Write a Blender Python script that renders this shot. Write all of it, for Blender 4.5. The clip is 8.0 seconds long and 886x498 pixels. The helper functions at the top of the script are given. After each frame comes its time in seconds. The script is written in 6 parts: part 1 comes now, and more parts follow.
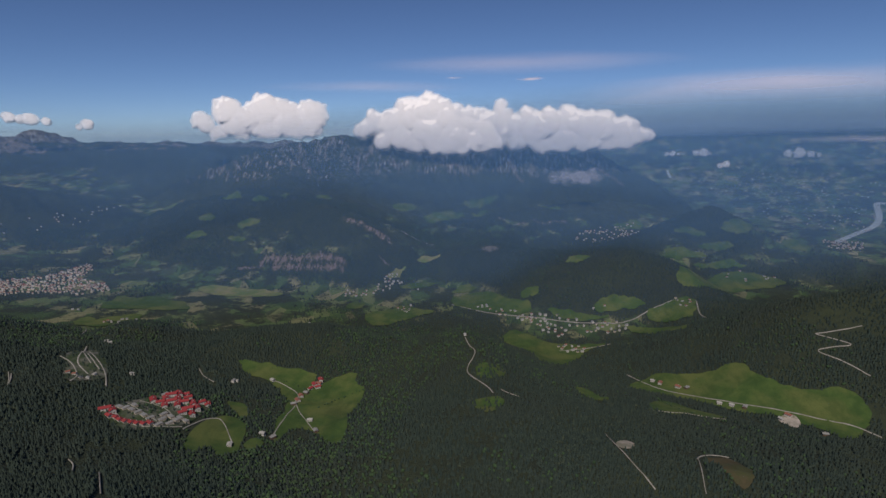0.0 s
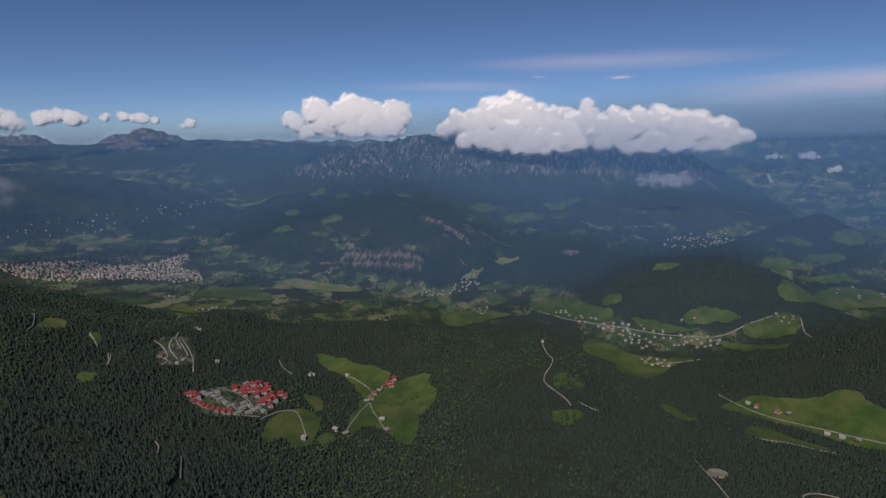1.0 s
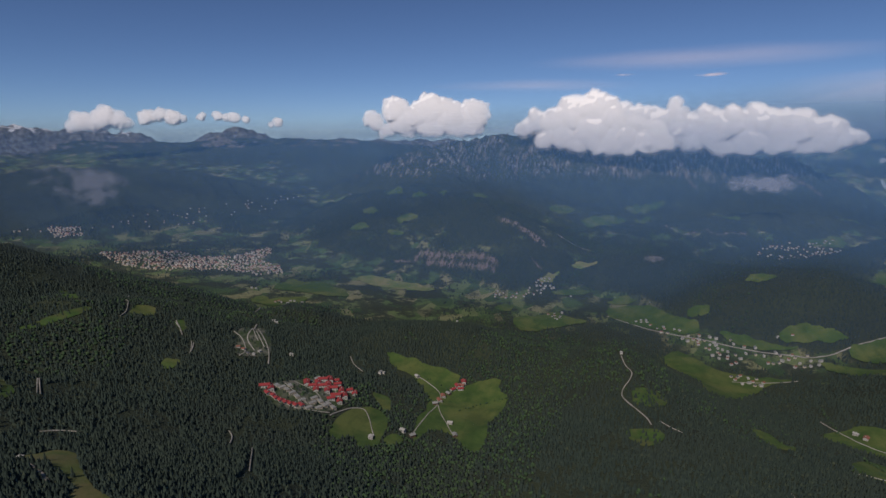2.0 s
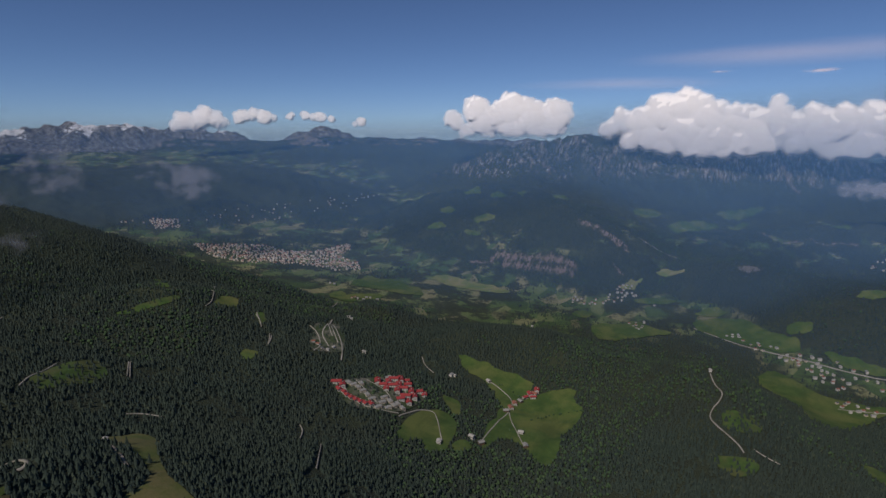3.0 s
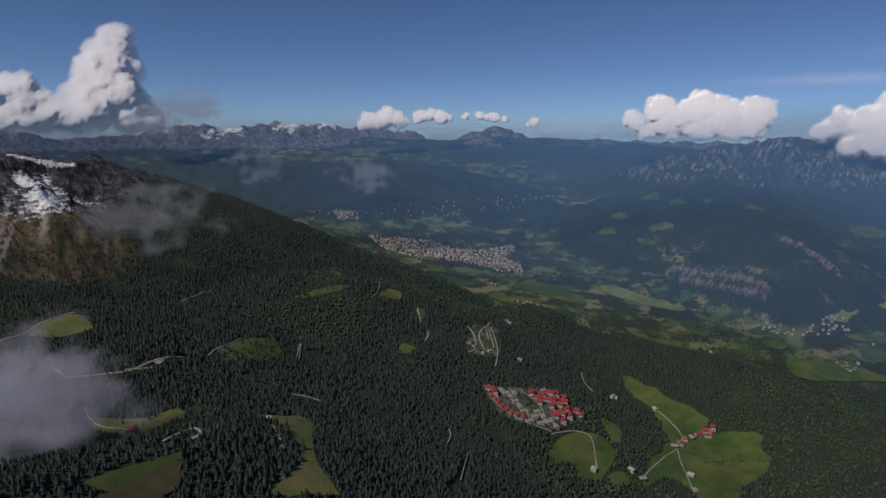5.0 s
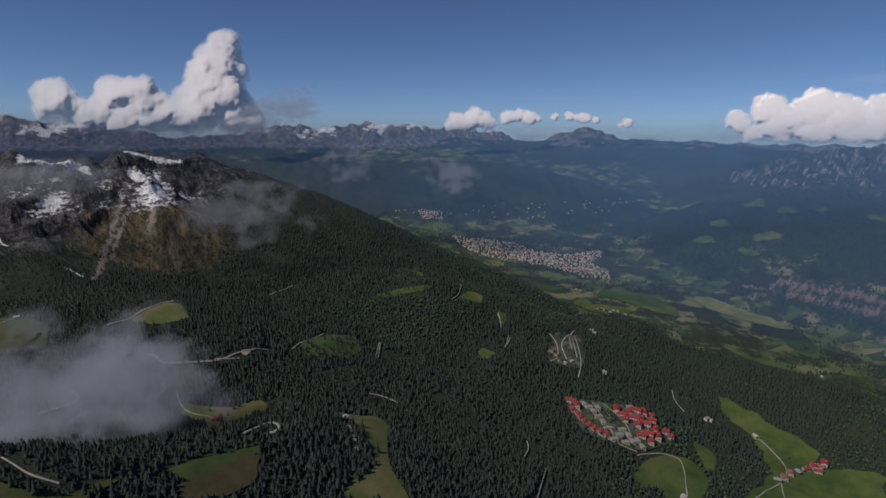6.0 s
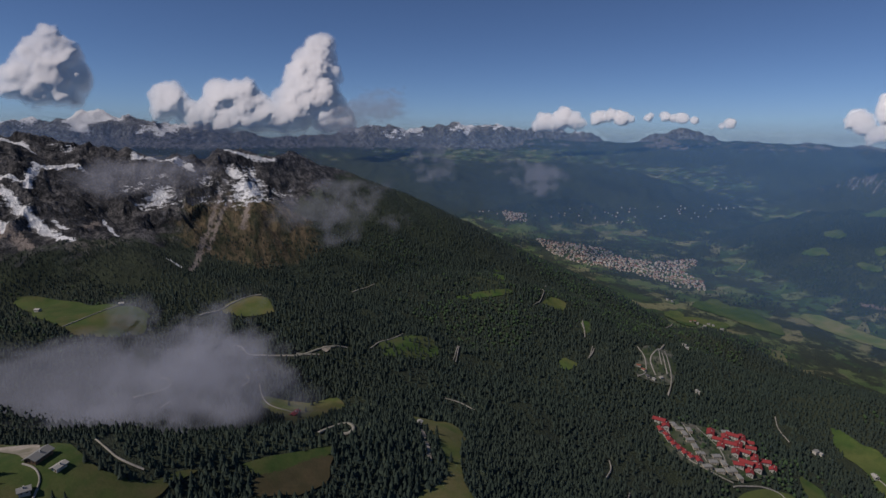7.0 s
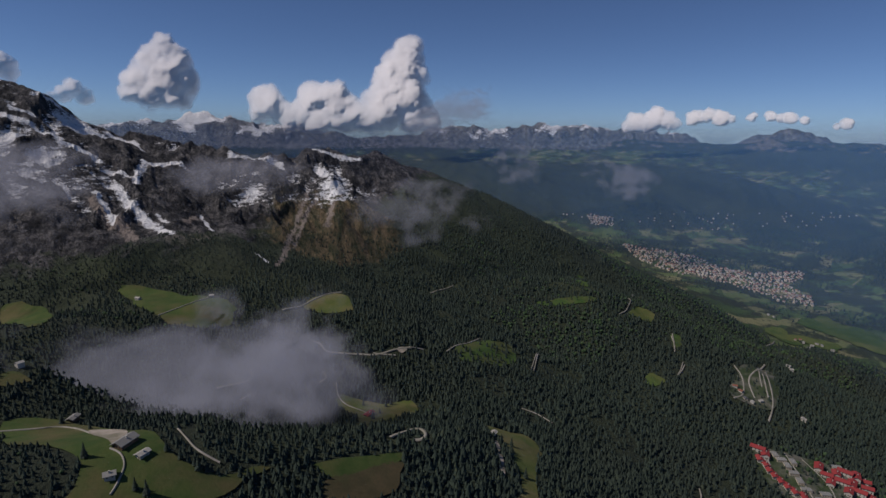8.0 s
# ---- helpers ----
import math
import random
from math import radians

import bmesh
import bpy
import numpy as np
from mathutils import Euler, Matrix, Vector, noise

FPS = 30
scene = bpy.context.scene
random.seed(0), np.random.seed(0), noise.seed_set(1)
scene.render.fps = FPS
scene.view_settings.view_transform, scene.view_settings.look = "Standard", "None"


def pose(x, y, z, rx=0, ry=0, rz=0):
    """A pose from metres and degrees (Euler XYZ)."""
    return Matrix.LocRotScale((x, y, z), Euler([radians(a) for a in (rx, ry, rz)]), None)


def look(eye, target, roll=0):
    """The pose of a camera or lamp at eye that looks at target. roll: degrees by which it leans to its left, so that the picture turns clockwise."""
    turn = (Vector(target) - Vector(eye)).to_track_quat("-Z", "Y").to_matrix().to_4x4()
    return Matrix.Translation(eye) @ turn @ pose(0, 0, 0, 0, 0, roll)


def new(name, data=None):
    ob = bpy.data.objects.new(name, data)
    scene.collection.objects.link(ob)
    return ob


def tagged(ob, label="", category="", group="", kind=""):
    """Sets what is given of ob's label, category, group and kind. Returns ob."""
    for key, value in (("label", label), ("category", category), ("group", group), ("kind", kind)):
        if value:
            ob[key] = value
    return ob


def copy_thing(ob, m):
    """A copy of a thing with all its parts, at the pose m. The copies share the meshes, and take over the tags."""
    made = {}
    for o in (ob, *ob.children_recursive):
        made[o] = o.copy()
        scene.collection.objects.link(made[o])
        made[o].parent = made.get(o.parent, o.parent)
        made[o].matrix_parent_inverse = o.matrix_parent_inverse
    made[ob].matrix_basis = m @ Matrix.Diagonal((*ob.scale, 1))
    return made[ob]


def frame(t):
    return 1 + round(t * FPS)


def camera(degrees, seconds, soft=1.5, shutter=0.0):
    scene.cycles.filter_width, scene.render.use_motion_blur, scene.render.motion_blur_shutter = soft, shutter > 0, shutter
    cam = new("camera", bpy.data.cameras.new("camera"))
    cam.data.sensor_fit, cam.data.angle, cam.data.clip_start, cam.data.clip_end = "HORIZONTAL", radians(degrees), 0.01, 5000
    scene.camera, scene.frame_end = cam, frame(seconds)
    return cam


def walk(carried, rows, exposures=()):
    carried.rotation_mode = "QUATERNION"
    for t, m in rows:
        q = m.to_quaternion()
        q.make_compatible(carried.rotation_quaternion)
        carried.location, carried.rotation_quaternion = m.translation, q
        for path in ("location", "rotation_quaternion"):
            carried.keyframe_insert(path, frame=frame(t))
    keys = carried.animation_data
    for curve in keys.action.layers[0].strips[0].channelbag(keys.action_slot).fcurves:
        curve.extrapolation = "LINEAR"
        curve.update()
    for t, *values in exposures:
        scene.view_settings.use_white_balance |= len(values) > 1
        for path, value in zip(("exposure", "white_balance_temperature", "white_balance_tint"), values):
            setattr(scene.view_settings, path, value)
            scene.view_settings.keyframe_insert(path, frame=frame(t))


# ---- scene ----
cam = camera(76.74, 8.0)
PATH = [
    (0, (0.00, 0.00, 700.00), (-5.786, 97.633, 679.161), -0.934),
    (0.5, (-2.00, 12.91, 698.42), (-14.809, 109.903, 677.718), -0.808),
    (1, (-4.27, 25.77, 696.92), (-23.808, 121.653, 676.311), -0.673),
    (1.5, (-6.91, 38.30, 695.62), (-32.818, 132.675, 675.068), -0.556),
    (3, (-16.44, 74.27, 692.49), (-61.406, 161.226, 672.057), -0.259),
    (3.5, (-20.63, 84.25, 691.63), (-71.630, 167.806, 671.219), -0.178),
    (4, (-25.81, 93.56, 690.98), (-83.376, 172.750, 670.624), -0.124),
    (4.5, (-31.92, 101.91, 690.55), (-95.039, 176.757, 670.189), 0.072),
    (6, (-53.76, 123.03, 688.79), (-132.058, 181.834, 668.503), 0.510),
    (6.5, (-61.47, 129.22, 688.40), (-143.702, 182.363, 668.057), 0.620),
    (7, (-69.60, 134.51, 688.06), (-155.823, 180.900, 667.724), 0.726),
    (7.5, (-77.77, 139.11, 687.45), (-167.063, 179.258, 667.068), 0.784),
    (8, (-86.12, 143.31, 686.83), (-178.207, 176.532, 666.427), 0.814),
]
walk(cam, [(t, look(eye, target, roll)) for t, eye, target, roll in PATH], [(0.0, -0.38, 6350, 15), (4.5, -0.42, 6350, 15), (8.0, -0.4, 6350, 16)])

# ---- light ----
SUN_TURN, SUN_RISE = 186.0, 47.0
world = bpy.data.worlds.new("sky")
scene.world = world
world.use_nodes = True
sky = world.node_tree.nodes.new("ShaderNodeTexSky")
sky.sky_type, sky.sun_disc = "NISHITA", False
sky.sun_elevation, sky.sun_rotation = radians(SUN_RISE), radians(SUN_TURN)
sky.altitude, sky.air_density, sky.dust_density, sky.ozone_density = 5000, 1.0, 0.0, 6.0
back = world.node_tree.nodes["Background"]
back.inputs["Strength"].default_value = 0.083
world.node_tree.links.new(sky.outputs["Color"], back.inputs["Color"])
sun = new("sun", bpy.data.lights.new("sun", "SUN"))
sun.data.energy, sun.data.angle, sun.data.color = 4.0, radians(0.53), (1.0, 0.93, 0.82)
sun_way = Vector((math.sin(radians(SUN_TURN)) * math.cos(radians(SUN_RISE)), math.cos(radians(SUN_TURN)) * math.cos(radians(SUN_RISE)), math.sin(radians(SUN_RISE))))
sun.matrix_world = look(sun_way * 3000, (0, 0, 0))

# ---- materials ----
class Mat:
    """A node material under construction."""

    def __init__(self, name):
        self.m = bpy.data.materials.new(name)
        self.m.use_nodes = True
        self.t = self.m.node_tree
        self.p = self.t.nodes["Principled BSDF"]
        self.p.inputs["Specular IOR Level"].default_value = 0.25
        self.pos = self.t.nodes.new("ShaderNodeNewGeometry")

    def put(self, socket, value):
        if isinstance(value, bpy.types.NodeSocket):
            self.t.links.new(value, socket)
        elif isinstance(value, tuple) and len(value) == 3 and socket.type == "RGBA":
            socket.default_value = (*value, 1)
        else:
            socket.default_value = value

    def stretched(self, sx, sy, sz):
        n = self.t.nodes.new("ShaderNodeVectorMath")
        n.operation = "MULTIPLY"
        self.put(n.inputs[0], self.pos.outputs["Position"])
        n.inputs[1].default_value = (sx, sy, sz)
        return n.outputs[0]

    def noise(self, size, detail=4, rough=0.6, vector=None):
        n = self.t.nodes.new("ShaderNodeTexNoise")
        self.put(n.inputs["Vector"], vector or self.pos.outputs["Position"])
        n.inputs["Scale"].default_value, n.inputs["Detail"].default_value, n.inputs["Roughness"].default_value = 1.0 / size, detail, rough
        return n.outputs["Fac"]

    def cells(self, size, vector=None):
        n = self.t.nodes.new("ShaderNodeTexVoronoi")
        self.put(n.inputs["Vector"], vector or self.pos.outputs["Position"])
        n.inputs["Scale"].default_value = 1.0 / size
        return n

    def ramp(self, fac, stops, ease="LINEAR"):
        n = self.t.nodes.new("ShaderNodeValToRGB")
        n.color_ramp.interpolation = ease
        e = n.color_ramp.elements
        while len(e) < len(stops):
            e.new(0.5)
        for k, (at, c) in enumerate(stops):
            e[k].position = at
            e[k].color = (*c, 1) if isinstance(c, tuple) else (c, c, c, 1)
        self.put(n.inputs["Fac"], fac)
        return n.outputs["Color"]

    def mix(self, fac, a, b, how="MIX"):
        n = self.t.nodes.new("ShaderNodeMix")
        n.data_type, n.blend_type = "RGBA", how
        self.put(n.inputs["Factor"], fac)
        self.put([s for s in n.inputs if s.name == "A" and s.type == "RGBA"][0], a)
        self.put([s for s in n.inputs if s.name == "B" and s.type == "RGBA"][0], b)
        return [s for s in n.outputs if s.type == "RGBA"][0]

    def math(self, how, a, b=0.0, clamp=False):
        n = self.t.nodes.new("ShaderNodeMath")
        n.operation, n.use_clamp = how, clamp
        self.put(n.inputs[0], a)
        self.put(n.inputs[1], b)
        return n.outputs[0]

    def attribute(self, name):
        n = self.t.nodes.new("ShaderNodeAttribute")
        n.attribute_name = name
        return n.outputs["Fac"]

    def edge(self, mask, size, soft=0.12, detail=5):
        """A mask whose edge is broken up by noise."""
        wobble = self.math("SUBTRACT", self.noise(size, detail, 0.65), 0.5)
        v = self.math("ADD", mask, self.math("MULTIPLY", wobble, 1.3))
        return self.ramp(v, [(0.5 - soft, 0.0), (0.5 + soft, 1.0)])

    def bump(self, height, distance, strength=0.6):
        n = self.t.nodes.new("ShaderNodeBump")
        n.inputs["Strength"].default_value, n.inputs["Distance"].default_value = strength, distance
        self.put(n.inputs["Height"], height)
        self.put(self.p.inputs["Normal"], n.outputs["Normal"])

    def done(self, colour, rough=0.9, metal=0.0):
        self.put(self.p.inputs["Base Color"], colour)
        self.put(self.p.inputs["Roughness"], rough)
        self.p.inputs["Metallic"].default_value = metal
        return self.m


def land_material(name, rock_a, rock_b, wood_a, wood_b, scree=(0.34, 0.29, 0.26), fall=False, patch=11):
    """Woods, bare rock, snow and patchwork fields, by the masks that the land carries."""
    k = Mat(name)
    grain = k.ramp(k.noise(11, 5, 0.75), [(0.3, 0.0), (0.7, 1.0)])
    broad = k.noise(120, 6, 0.68)
    woods = k.mix(grain, wood_a, wood_b)
    woods = k.mix(k.ramp(broad, [(0.35, 0.0), (0.7, 0.6)]), woods, (0.05, 0.062, 0.026))
    plots = k.cells(42, k.stretched(1.0, 0.6, 0.4))
    tone = k.t.nodes.new("ShaderNodeSeparateColor")
    k.put(tone.inputs[0], plots.outputs["Color"])
    fields = k.ramp(tone.outputs[0], [(0.0, (0.04, 0.07, 0.026)), (0.4, (0.08, 0.122, 0.042)), (0.62, (0.125, 0.155, 0.06)), (0.8, (0.22, 0.205, 0.105)), (1.0, (0.04, 0.06, 0.03))])
    copses = k.ramp(k.noise(100, 8, 0.75), [(0.47, 1.0), (0.53, 0.0)])
    fields = k.mix(copses, fields, woods)
    ground = k.mix(k.edge(k.attribute("field"), 90), woods, fields)
    streak = k.noise(24, 8, 0.75, k.stretched(1, 1, 0.45))
    rocks = k.mix(k.ramp(streak, [(0.4, 0.0), (0.56, 1.0)]), rock_a, rock_b)
    rocks = k.mix(k.ramp(k.noise(5, 5, 0.75), [(0.42, 0.0), (0.6, 0.7)]), rocks, rock_b)
    ground = k.mix(k.edge(k.attribute("turf"), 30), ground, k.mix(k.ramp(k.noise(16, 7, 0.75, k.stretched(0.3, 1, 0.3)), [(0.4, 0.0), (0.62, 1.0)]), (0.028, 0.034, 0.016), (0.15, 0.11, 0.065)))
    if fall:
        veins = k.math("ADD", k.attribute("rock"), k.math("MULTIPLY", k.math("SUBTRACT", k.noise(13, 7, 0.72, k.stretched(1, 0.16, 0.14)), 0.5), 1.3))
        ground = k.mix(k.ramp(veins, [(0.47, 0.0), (0.62, 0.8)]), ground, rocks)
    else:
        ground = k.mix(k.edge(k.attribute("rock"), 34), ground, rocks)
    runs = k.math("ADD", k.attribute("scree"), k.math("MULTIPLY", k.math("SUBTRACT", k.noise(12, 8, 0.7, k.stretched(1, 0.2, 0.2) if fall else None), 0.5), 1.5))
    ground = k.mix(k.ramp(runs, [(0.42, 0.0), (0.66, 0.85)]), ground, k.mix(streak, scree, (scree[0] * 0.55, scree[1] * 0.52, scree[2] * 0.5)))
    snow = k.math("ADD", k.attribute("snow"), k.math("MULTIPLY", k.math("SUBTRACT", k.noise(patch, 8, 0.82, k.stretched(0.6, 0.6, 1.7)), 0.5), 2.3))
    ground = k.mix(k.ramp(snow, [(0.44, 0.0), (0.54, 1.0)]), ground, (0.8, 0.8, 0.82))
    relief_noise = k.math("ADD", k.noise(7, 5, 0.75), k.math("MULTIPLY", k.noise(34, 6, 0.7), k.math("MULTIPLY", k.attribute("rock"), 4.0)))
    k.bump(relief_noise, 6.0, 0.9)
    return k.done(ground, 0.92)


def turf_material(name, a, b, c, size=24):
    k = Mat(name)
    col = k.mix(k.ramp(k.noise(size, 6, 0.7), [(0.38, 0.0), (0.62, 1.0)]), a, b)
    col = k.mix(k.ramp(k.noise(size * 3.2, 4, 0.6), [(0.45, 0.0), (0.62, 0.9)]), col, c)
    col = k.mix(k.ramp(k.noise(size * 1.6, 5, 0.7, k.stretched(1, 0.35, 1)), [(0.5, 0.0), (0.62, 0.4)]), col, (a[0] * 0.7, a[1] * 0.75, a[2] * 0.7))
    col = k.mix(k.ramp(k.noise(2.2, 3, 0.7), [(0.45, 0.0), (0.8, 0.35)]), col, (a[0] * 0.5, a[1] * 0.5, a[2] * 0.5))
    k.bump(k.noise(2.5, 4, 0.7), 0.5, 0.6)
    return k.done(col, 0.95)


def foliage_material(name, dark, light, dry):
    k = Mat(name)
    col = k.ramp(k.pos.outputs["Random Per Island"], [(0.0, dark), (0.75, light), (0.93, light), (1.0, dry)])
    col = k.mix(k.ramp(k.noise(130, 3, 0.6), [(0.35, 0.0), (0.7, 0.55)]), col, light)
    col = k.mix(k.ramp(k.noise(260, 4, 0.6), [(0.48, 0.0), (0.72, 0.6)]), col, (light[0] * 0.95, light[1] * 0.78, light[2] * 0.82))
    col = k.mix(k.ramp(k.noise(1.3, 3, 0.7), [(0.3, 0.3), (0.7, 0.0)]), col, (dark[0] * 0.7, dark[1] * 0.7, dark[2] * 0.7))
    tilt, level = k.t.nodes.new("ShaderNodeVectorMath"), k.t.nodes.new("ShaderNodeVectorMath")
    tilt.operation, level.operation = "ADD", "NORMALIZE"
    k.put(tilt.inputs[0], k.pos.outputs["Normal"])
    tilt.inputs[1].default_value = (0, 0, 0.12)
    k.put(level.inputs[0], tilt.outputs[0])
    k.put(k.p.inputs["Normal"], level.outputs[0])
    return k.done(col, 0.85)


def paint_material(name, a, b, size=3.0, rough=0.8):
    k = Mat(name)
    info = k.t.nodes.new("ShaderNodeObjectInfo")
    col = k.mix(k.noise(size, 4, 0.7), a, b)
    col = k.mix(k.math("ADD", k.math("MULTIPLY", info.outputs["Random"], 0.35), k.math("MULTIPLY", k.pos.outputs["Random Per Island"], 0.35)), col, (a[0] * 0.55, a[1] * 0.55, a[2] * 0.55))
    k.bump(k.noise(size * 0.25, 3, 0.7), 0.08, 0.5)
    return k.done(col, rough)


LAND = {
    "ground": land_material("woodland_soil", (0.22, 0.2, 0.17), (0.12, 0.11, 0.1), (0.02, 0.027, 0.018), (0.036, 0.044, 0.027)),
    "rocky": land_material("rocky_alp", (0.17, 0.16, 0.16), (0.016, 0.017, 0.02), (0.02, 0.028, 0.02), (0.034, 0.046, 0.03)),
    "massif": land_material("wooded_limestone", (0.5, 0.43, 0.4), (0.17, 0.145, 0.13), (0.015, 0.021, 0.015), (0.038, 0.048, 0.028), (0.27, 0.205, 0.19), True),
    "plateau": land_material("plateau_limestone", (0.32, 0.26, 0.22), (0.12, 0.11, 0.1), (0.022, 0.03, 0.02), (0.036, 0.046, 0.028)),
    "far_range": land_material("far_limestone", (0.34, 0.33, 0.32), (0.08, 0.08, 0.08), (0.02, 0.028, 0.022), (0.035, 0.045, 0.032), patch=48),
}
TURF = {
    "lush": turf_material("mown_meadow", (0.036, 0.068, 0.015), (0.062, 0.097, 0.022), (0.1, 0.115, 0.032)),
    "dry": turf_material("rough_pasture", (0.07, 0.095, 0.022), (0.105, 0.115, 0.032), (0.14, 0.12, 0.05), 14),
    "alm": turf_material("alpine_pasture", (0.038, 0.068, 0.014), (0.065, 0.085, 0.022), (0.1, 0.085, 0.035), 16),
    "brown": turf_material("brown_heath", (0.06, 0.052, 0.024), (0.085, 0.065, 0.032), (0.05, 0.06, 0.02), 12),
    "hay": turf_material("cut_hayfield", (0.16, 0.17, 0.06), (0.24, 0.21, 0.1), (0.1, 0.15, 0.04), 30),
    "young": turf_material("young_growth", (0.035, 0.07, 0.015), (0.06, 0.1, 0.022), (0.08, 0.085, 0.03), 10),
    "gravel": turf_material("pale_gravel", (0.3, 0.26, 0.21), (0.42, 0.36, 0.31), (0.16, 0.15, 0.1), 5),
    "yard": turf_material("garden_ground", (0.03, 0.05, 0.018), (0.055, 0.07, 0.032), (0.15, 0.14, 0.115), 9),
}
SPRUCE = foliage_material("spruce_needles", (0.018, 0.029, 0.024), (0.032, 0.047, 0.033), (0.055, 0.066, 0.036))
BEECH = foliage_material("beech_leaves", (0.026, 0.048, 0.021), (0.045, 0.08, 0.031), (0.062, 0.095, 0.036))
BARK = paint_material("bark", (0.06, 0.045, 0.035), (0.1, 0.08, 0.06), 0.5, 0.95)
TRACK = turf_material("gravel_track", (0.26, 0.24, 0.205), (0.36, 0.33, 0.29), (0.2, 0.19, 0.15), 8)
WALLS = [paint_material("white_plaster", (0.56, 0.53, 0.48), (0.44, 0.41, 0.36)), paint_material("weathered_timber", (0.16, 0.1, 0.06), (0.1, 0.065, 0.04)), paint_material("cream_plaster", (0.6, 0.52, 0.4), (0.5, 0.42, 0.32))]
ROOFS = {
    "red": paint_material("red_roof_tiles", (0.34, 0.045, 0.045), (0.22, 0.035, 0.035), 2.0),
    "rust": paint_material("brown_roof_tiles", (0.3, 0.12, 0.08), (0.2, 0.08, 0.055), 2.0),
    "grey": paint_material("grey_metal_roof", (0.3, 0.29, 0.27), (0.2, 0.195, 0.18), 2.5, 0.55),
    "pale": paint_material("pale_shingle_roof", (0.44, 0.42, 0.38), (0.33, 0.31, 0.28), 2.0, 0.6),
    "light": paint_material("light_concrete_roof", (0.66, 0.62, 0.57), (0.5, 0.47, 0.43), 2.0, 0.6),
    "slate": paint_material("dark_slate_roof", (0.12, 0.12, 0.13), (0.08, 0.08, 0.09), 2.0, 0.6),
}
GLASS = Mat("window_glass").done((0.03, 0.035, 0.04), 0.12)

# ---- relief ----
EYE_Z = 700.0
RIM = 4940.0


def lattice(i, j, seed):
    """Repeatable random numbers from 0 to 1 on a whole-numbered lattice."""
    h = (i.astype(np.int64) * 374761393 + j.astype(np.int64) * 668265263 + seed * 974711) & 0x7FFFFFFF
    h = ((h ^ (h >> 13)) * 1274126177) & 0x7FFFFFFF
    return ((h ^ (h >> 16)) & 0xFFFF) / 65535.0


def value_noise(x, y, seed):
    i, j = np.floor(x), np.floor(y)
    u, v = x - i, y - j
    u, v = u * u * u * (u * (6 * u - 15) + 10), v * v * v * (v * (6 * v - 15) + 10)
    a, b = lattice(i, j, seed), lattice(i + 1, j, seed)
    c, d = lattice(i, j + 1, seed), lattice(i + 1, j + 1, seed)
    return (a + (b - a) * u) * (1 - v) + (c + (d - c) * u) * v


def fbm(x, y, size, octaves, seed=0, gain=0.5):
    total, weight = 0.0, 0.0
    for k in range(octaves):
        w = gain ** k
        turn = 0.6 * k
        xr, yr = x * math.cos(turn) - y * math.sin(turn), x * math.sin(turn) + y * math.cos(turn)
        total = total + w * (2 * value_noise(xr / size * 2 ** k + 31.7 * k, yr / size * 2 ** k - 17.3 * k, seed + k) - 1)
        weight += w
    return total / weight


def ridged(x, y, size, octaves, seed=0):
    total, weight = 0.0, 0.0
    for k in range(octaves):
        w = 0.55 ** k
        turn = 0.7 * k
        xr, yr = x * math.cos(turn) - y * math.sin(turn), x * math.sin(turn) + y * math.cos(turn)
        n = 2 * value_noise(xr / size * 2 ** k + 11.1 * k, yr / size * 2 ** k + 7.9 * k, seed + k) - 1
        total = total + w * (1 - 2 * np.abs(n))
        weight += w
    return total / weight


def CRAG(x, y):
    """Ribs and gullies of bare rock."""
    wx, wy = x + 25 * fbm(x, y, 90, 3, 140), y + 25 * fbm(x, y, 90, 3, 150)
    return 0.6 * ridged(wx * 0.75, wy * 1.2, 230, 6, 40) + 0.4 * ridged(wx, wy, 80, 5, 44)


def spine(x, y, crest, slope, width):
    """The height of a ridge that falls off at a slope to both sides of its crest line."""
    best = np.full(np.shape(x), -1e6)
    for (x0, y0, z0), (x1, y1, z1) in zip(crest, crest[1:]):
        dx, dy = x1 - x0, y1 - y0
        s = np.clip(((x - x0) * dx + (y - y0) * dy) / (dx * dx + dy * dy), 0, 1)
        d = np.hypot(x - x0 - s * dx, y - y0 - s * dy)
        best = np.maximum(best, z0 + s * (z1 - z0) - slope * (np.sqrt(d * d + width * width) - width))
    return best


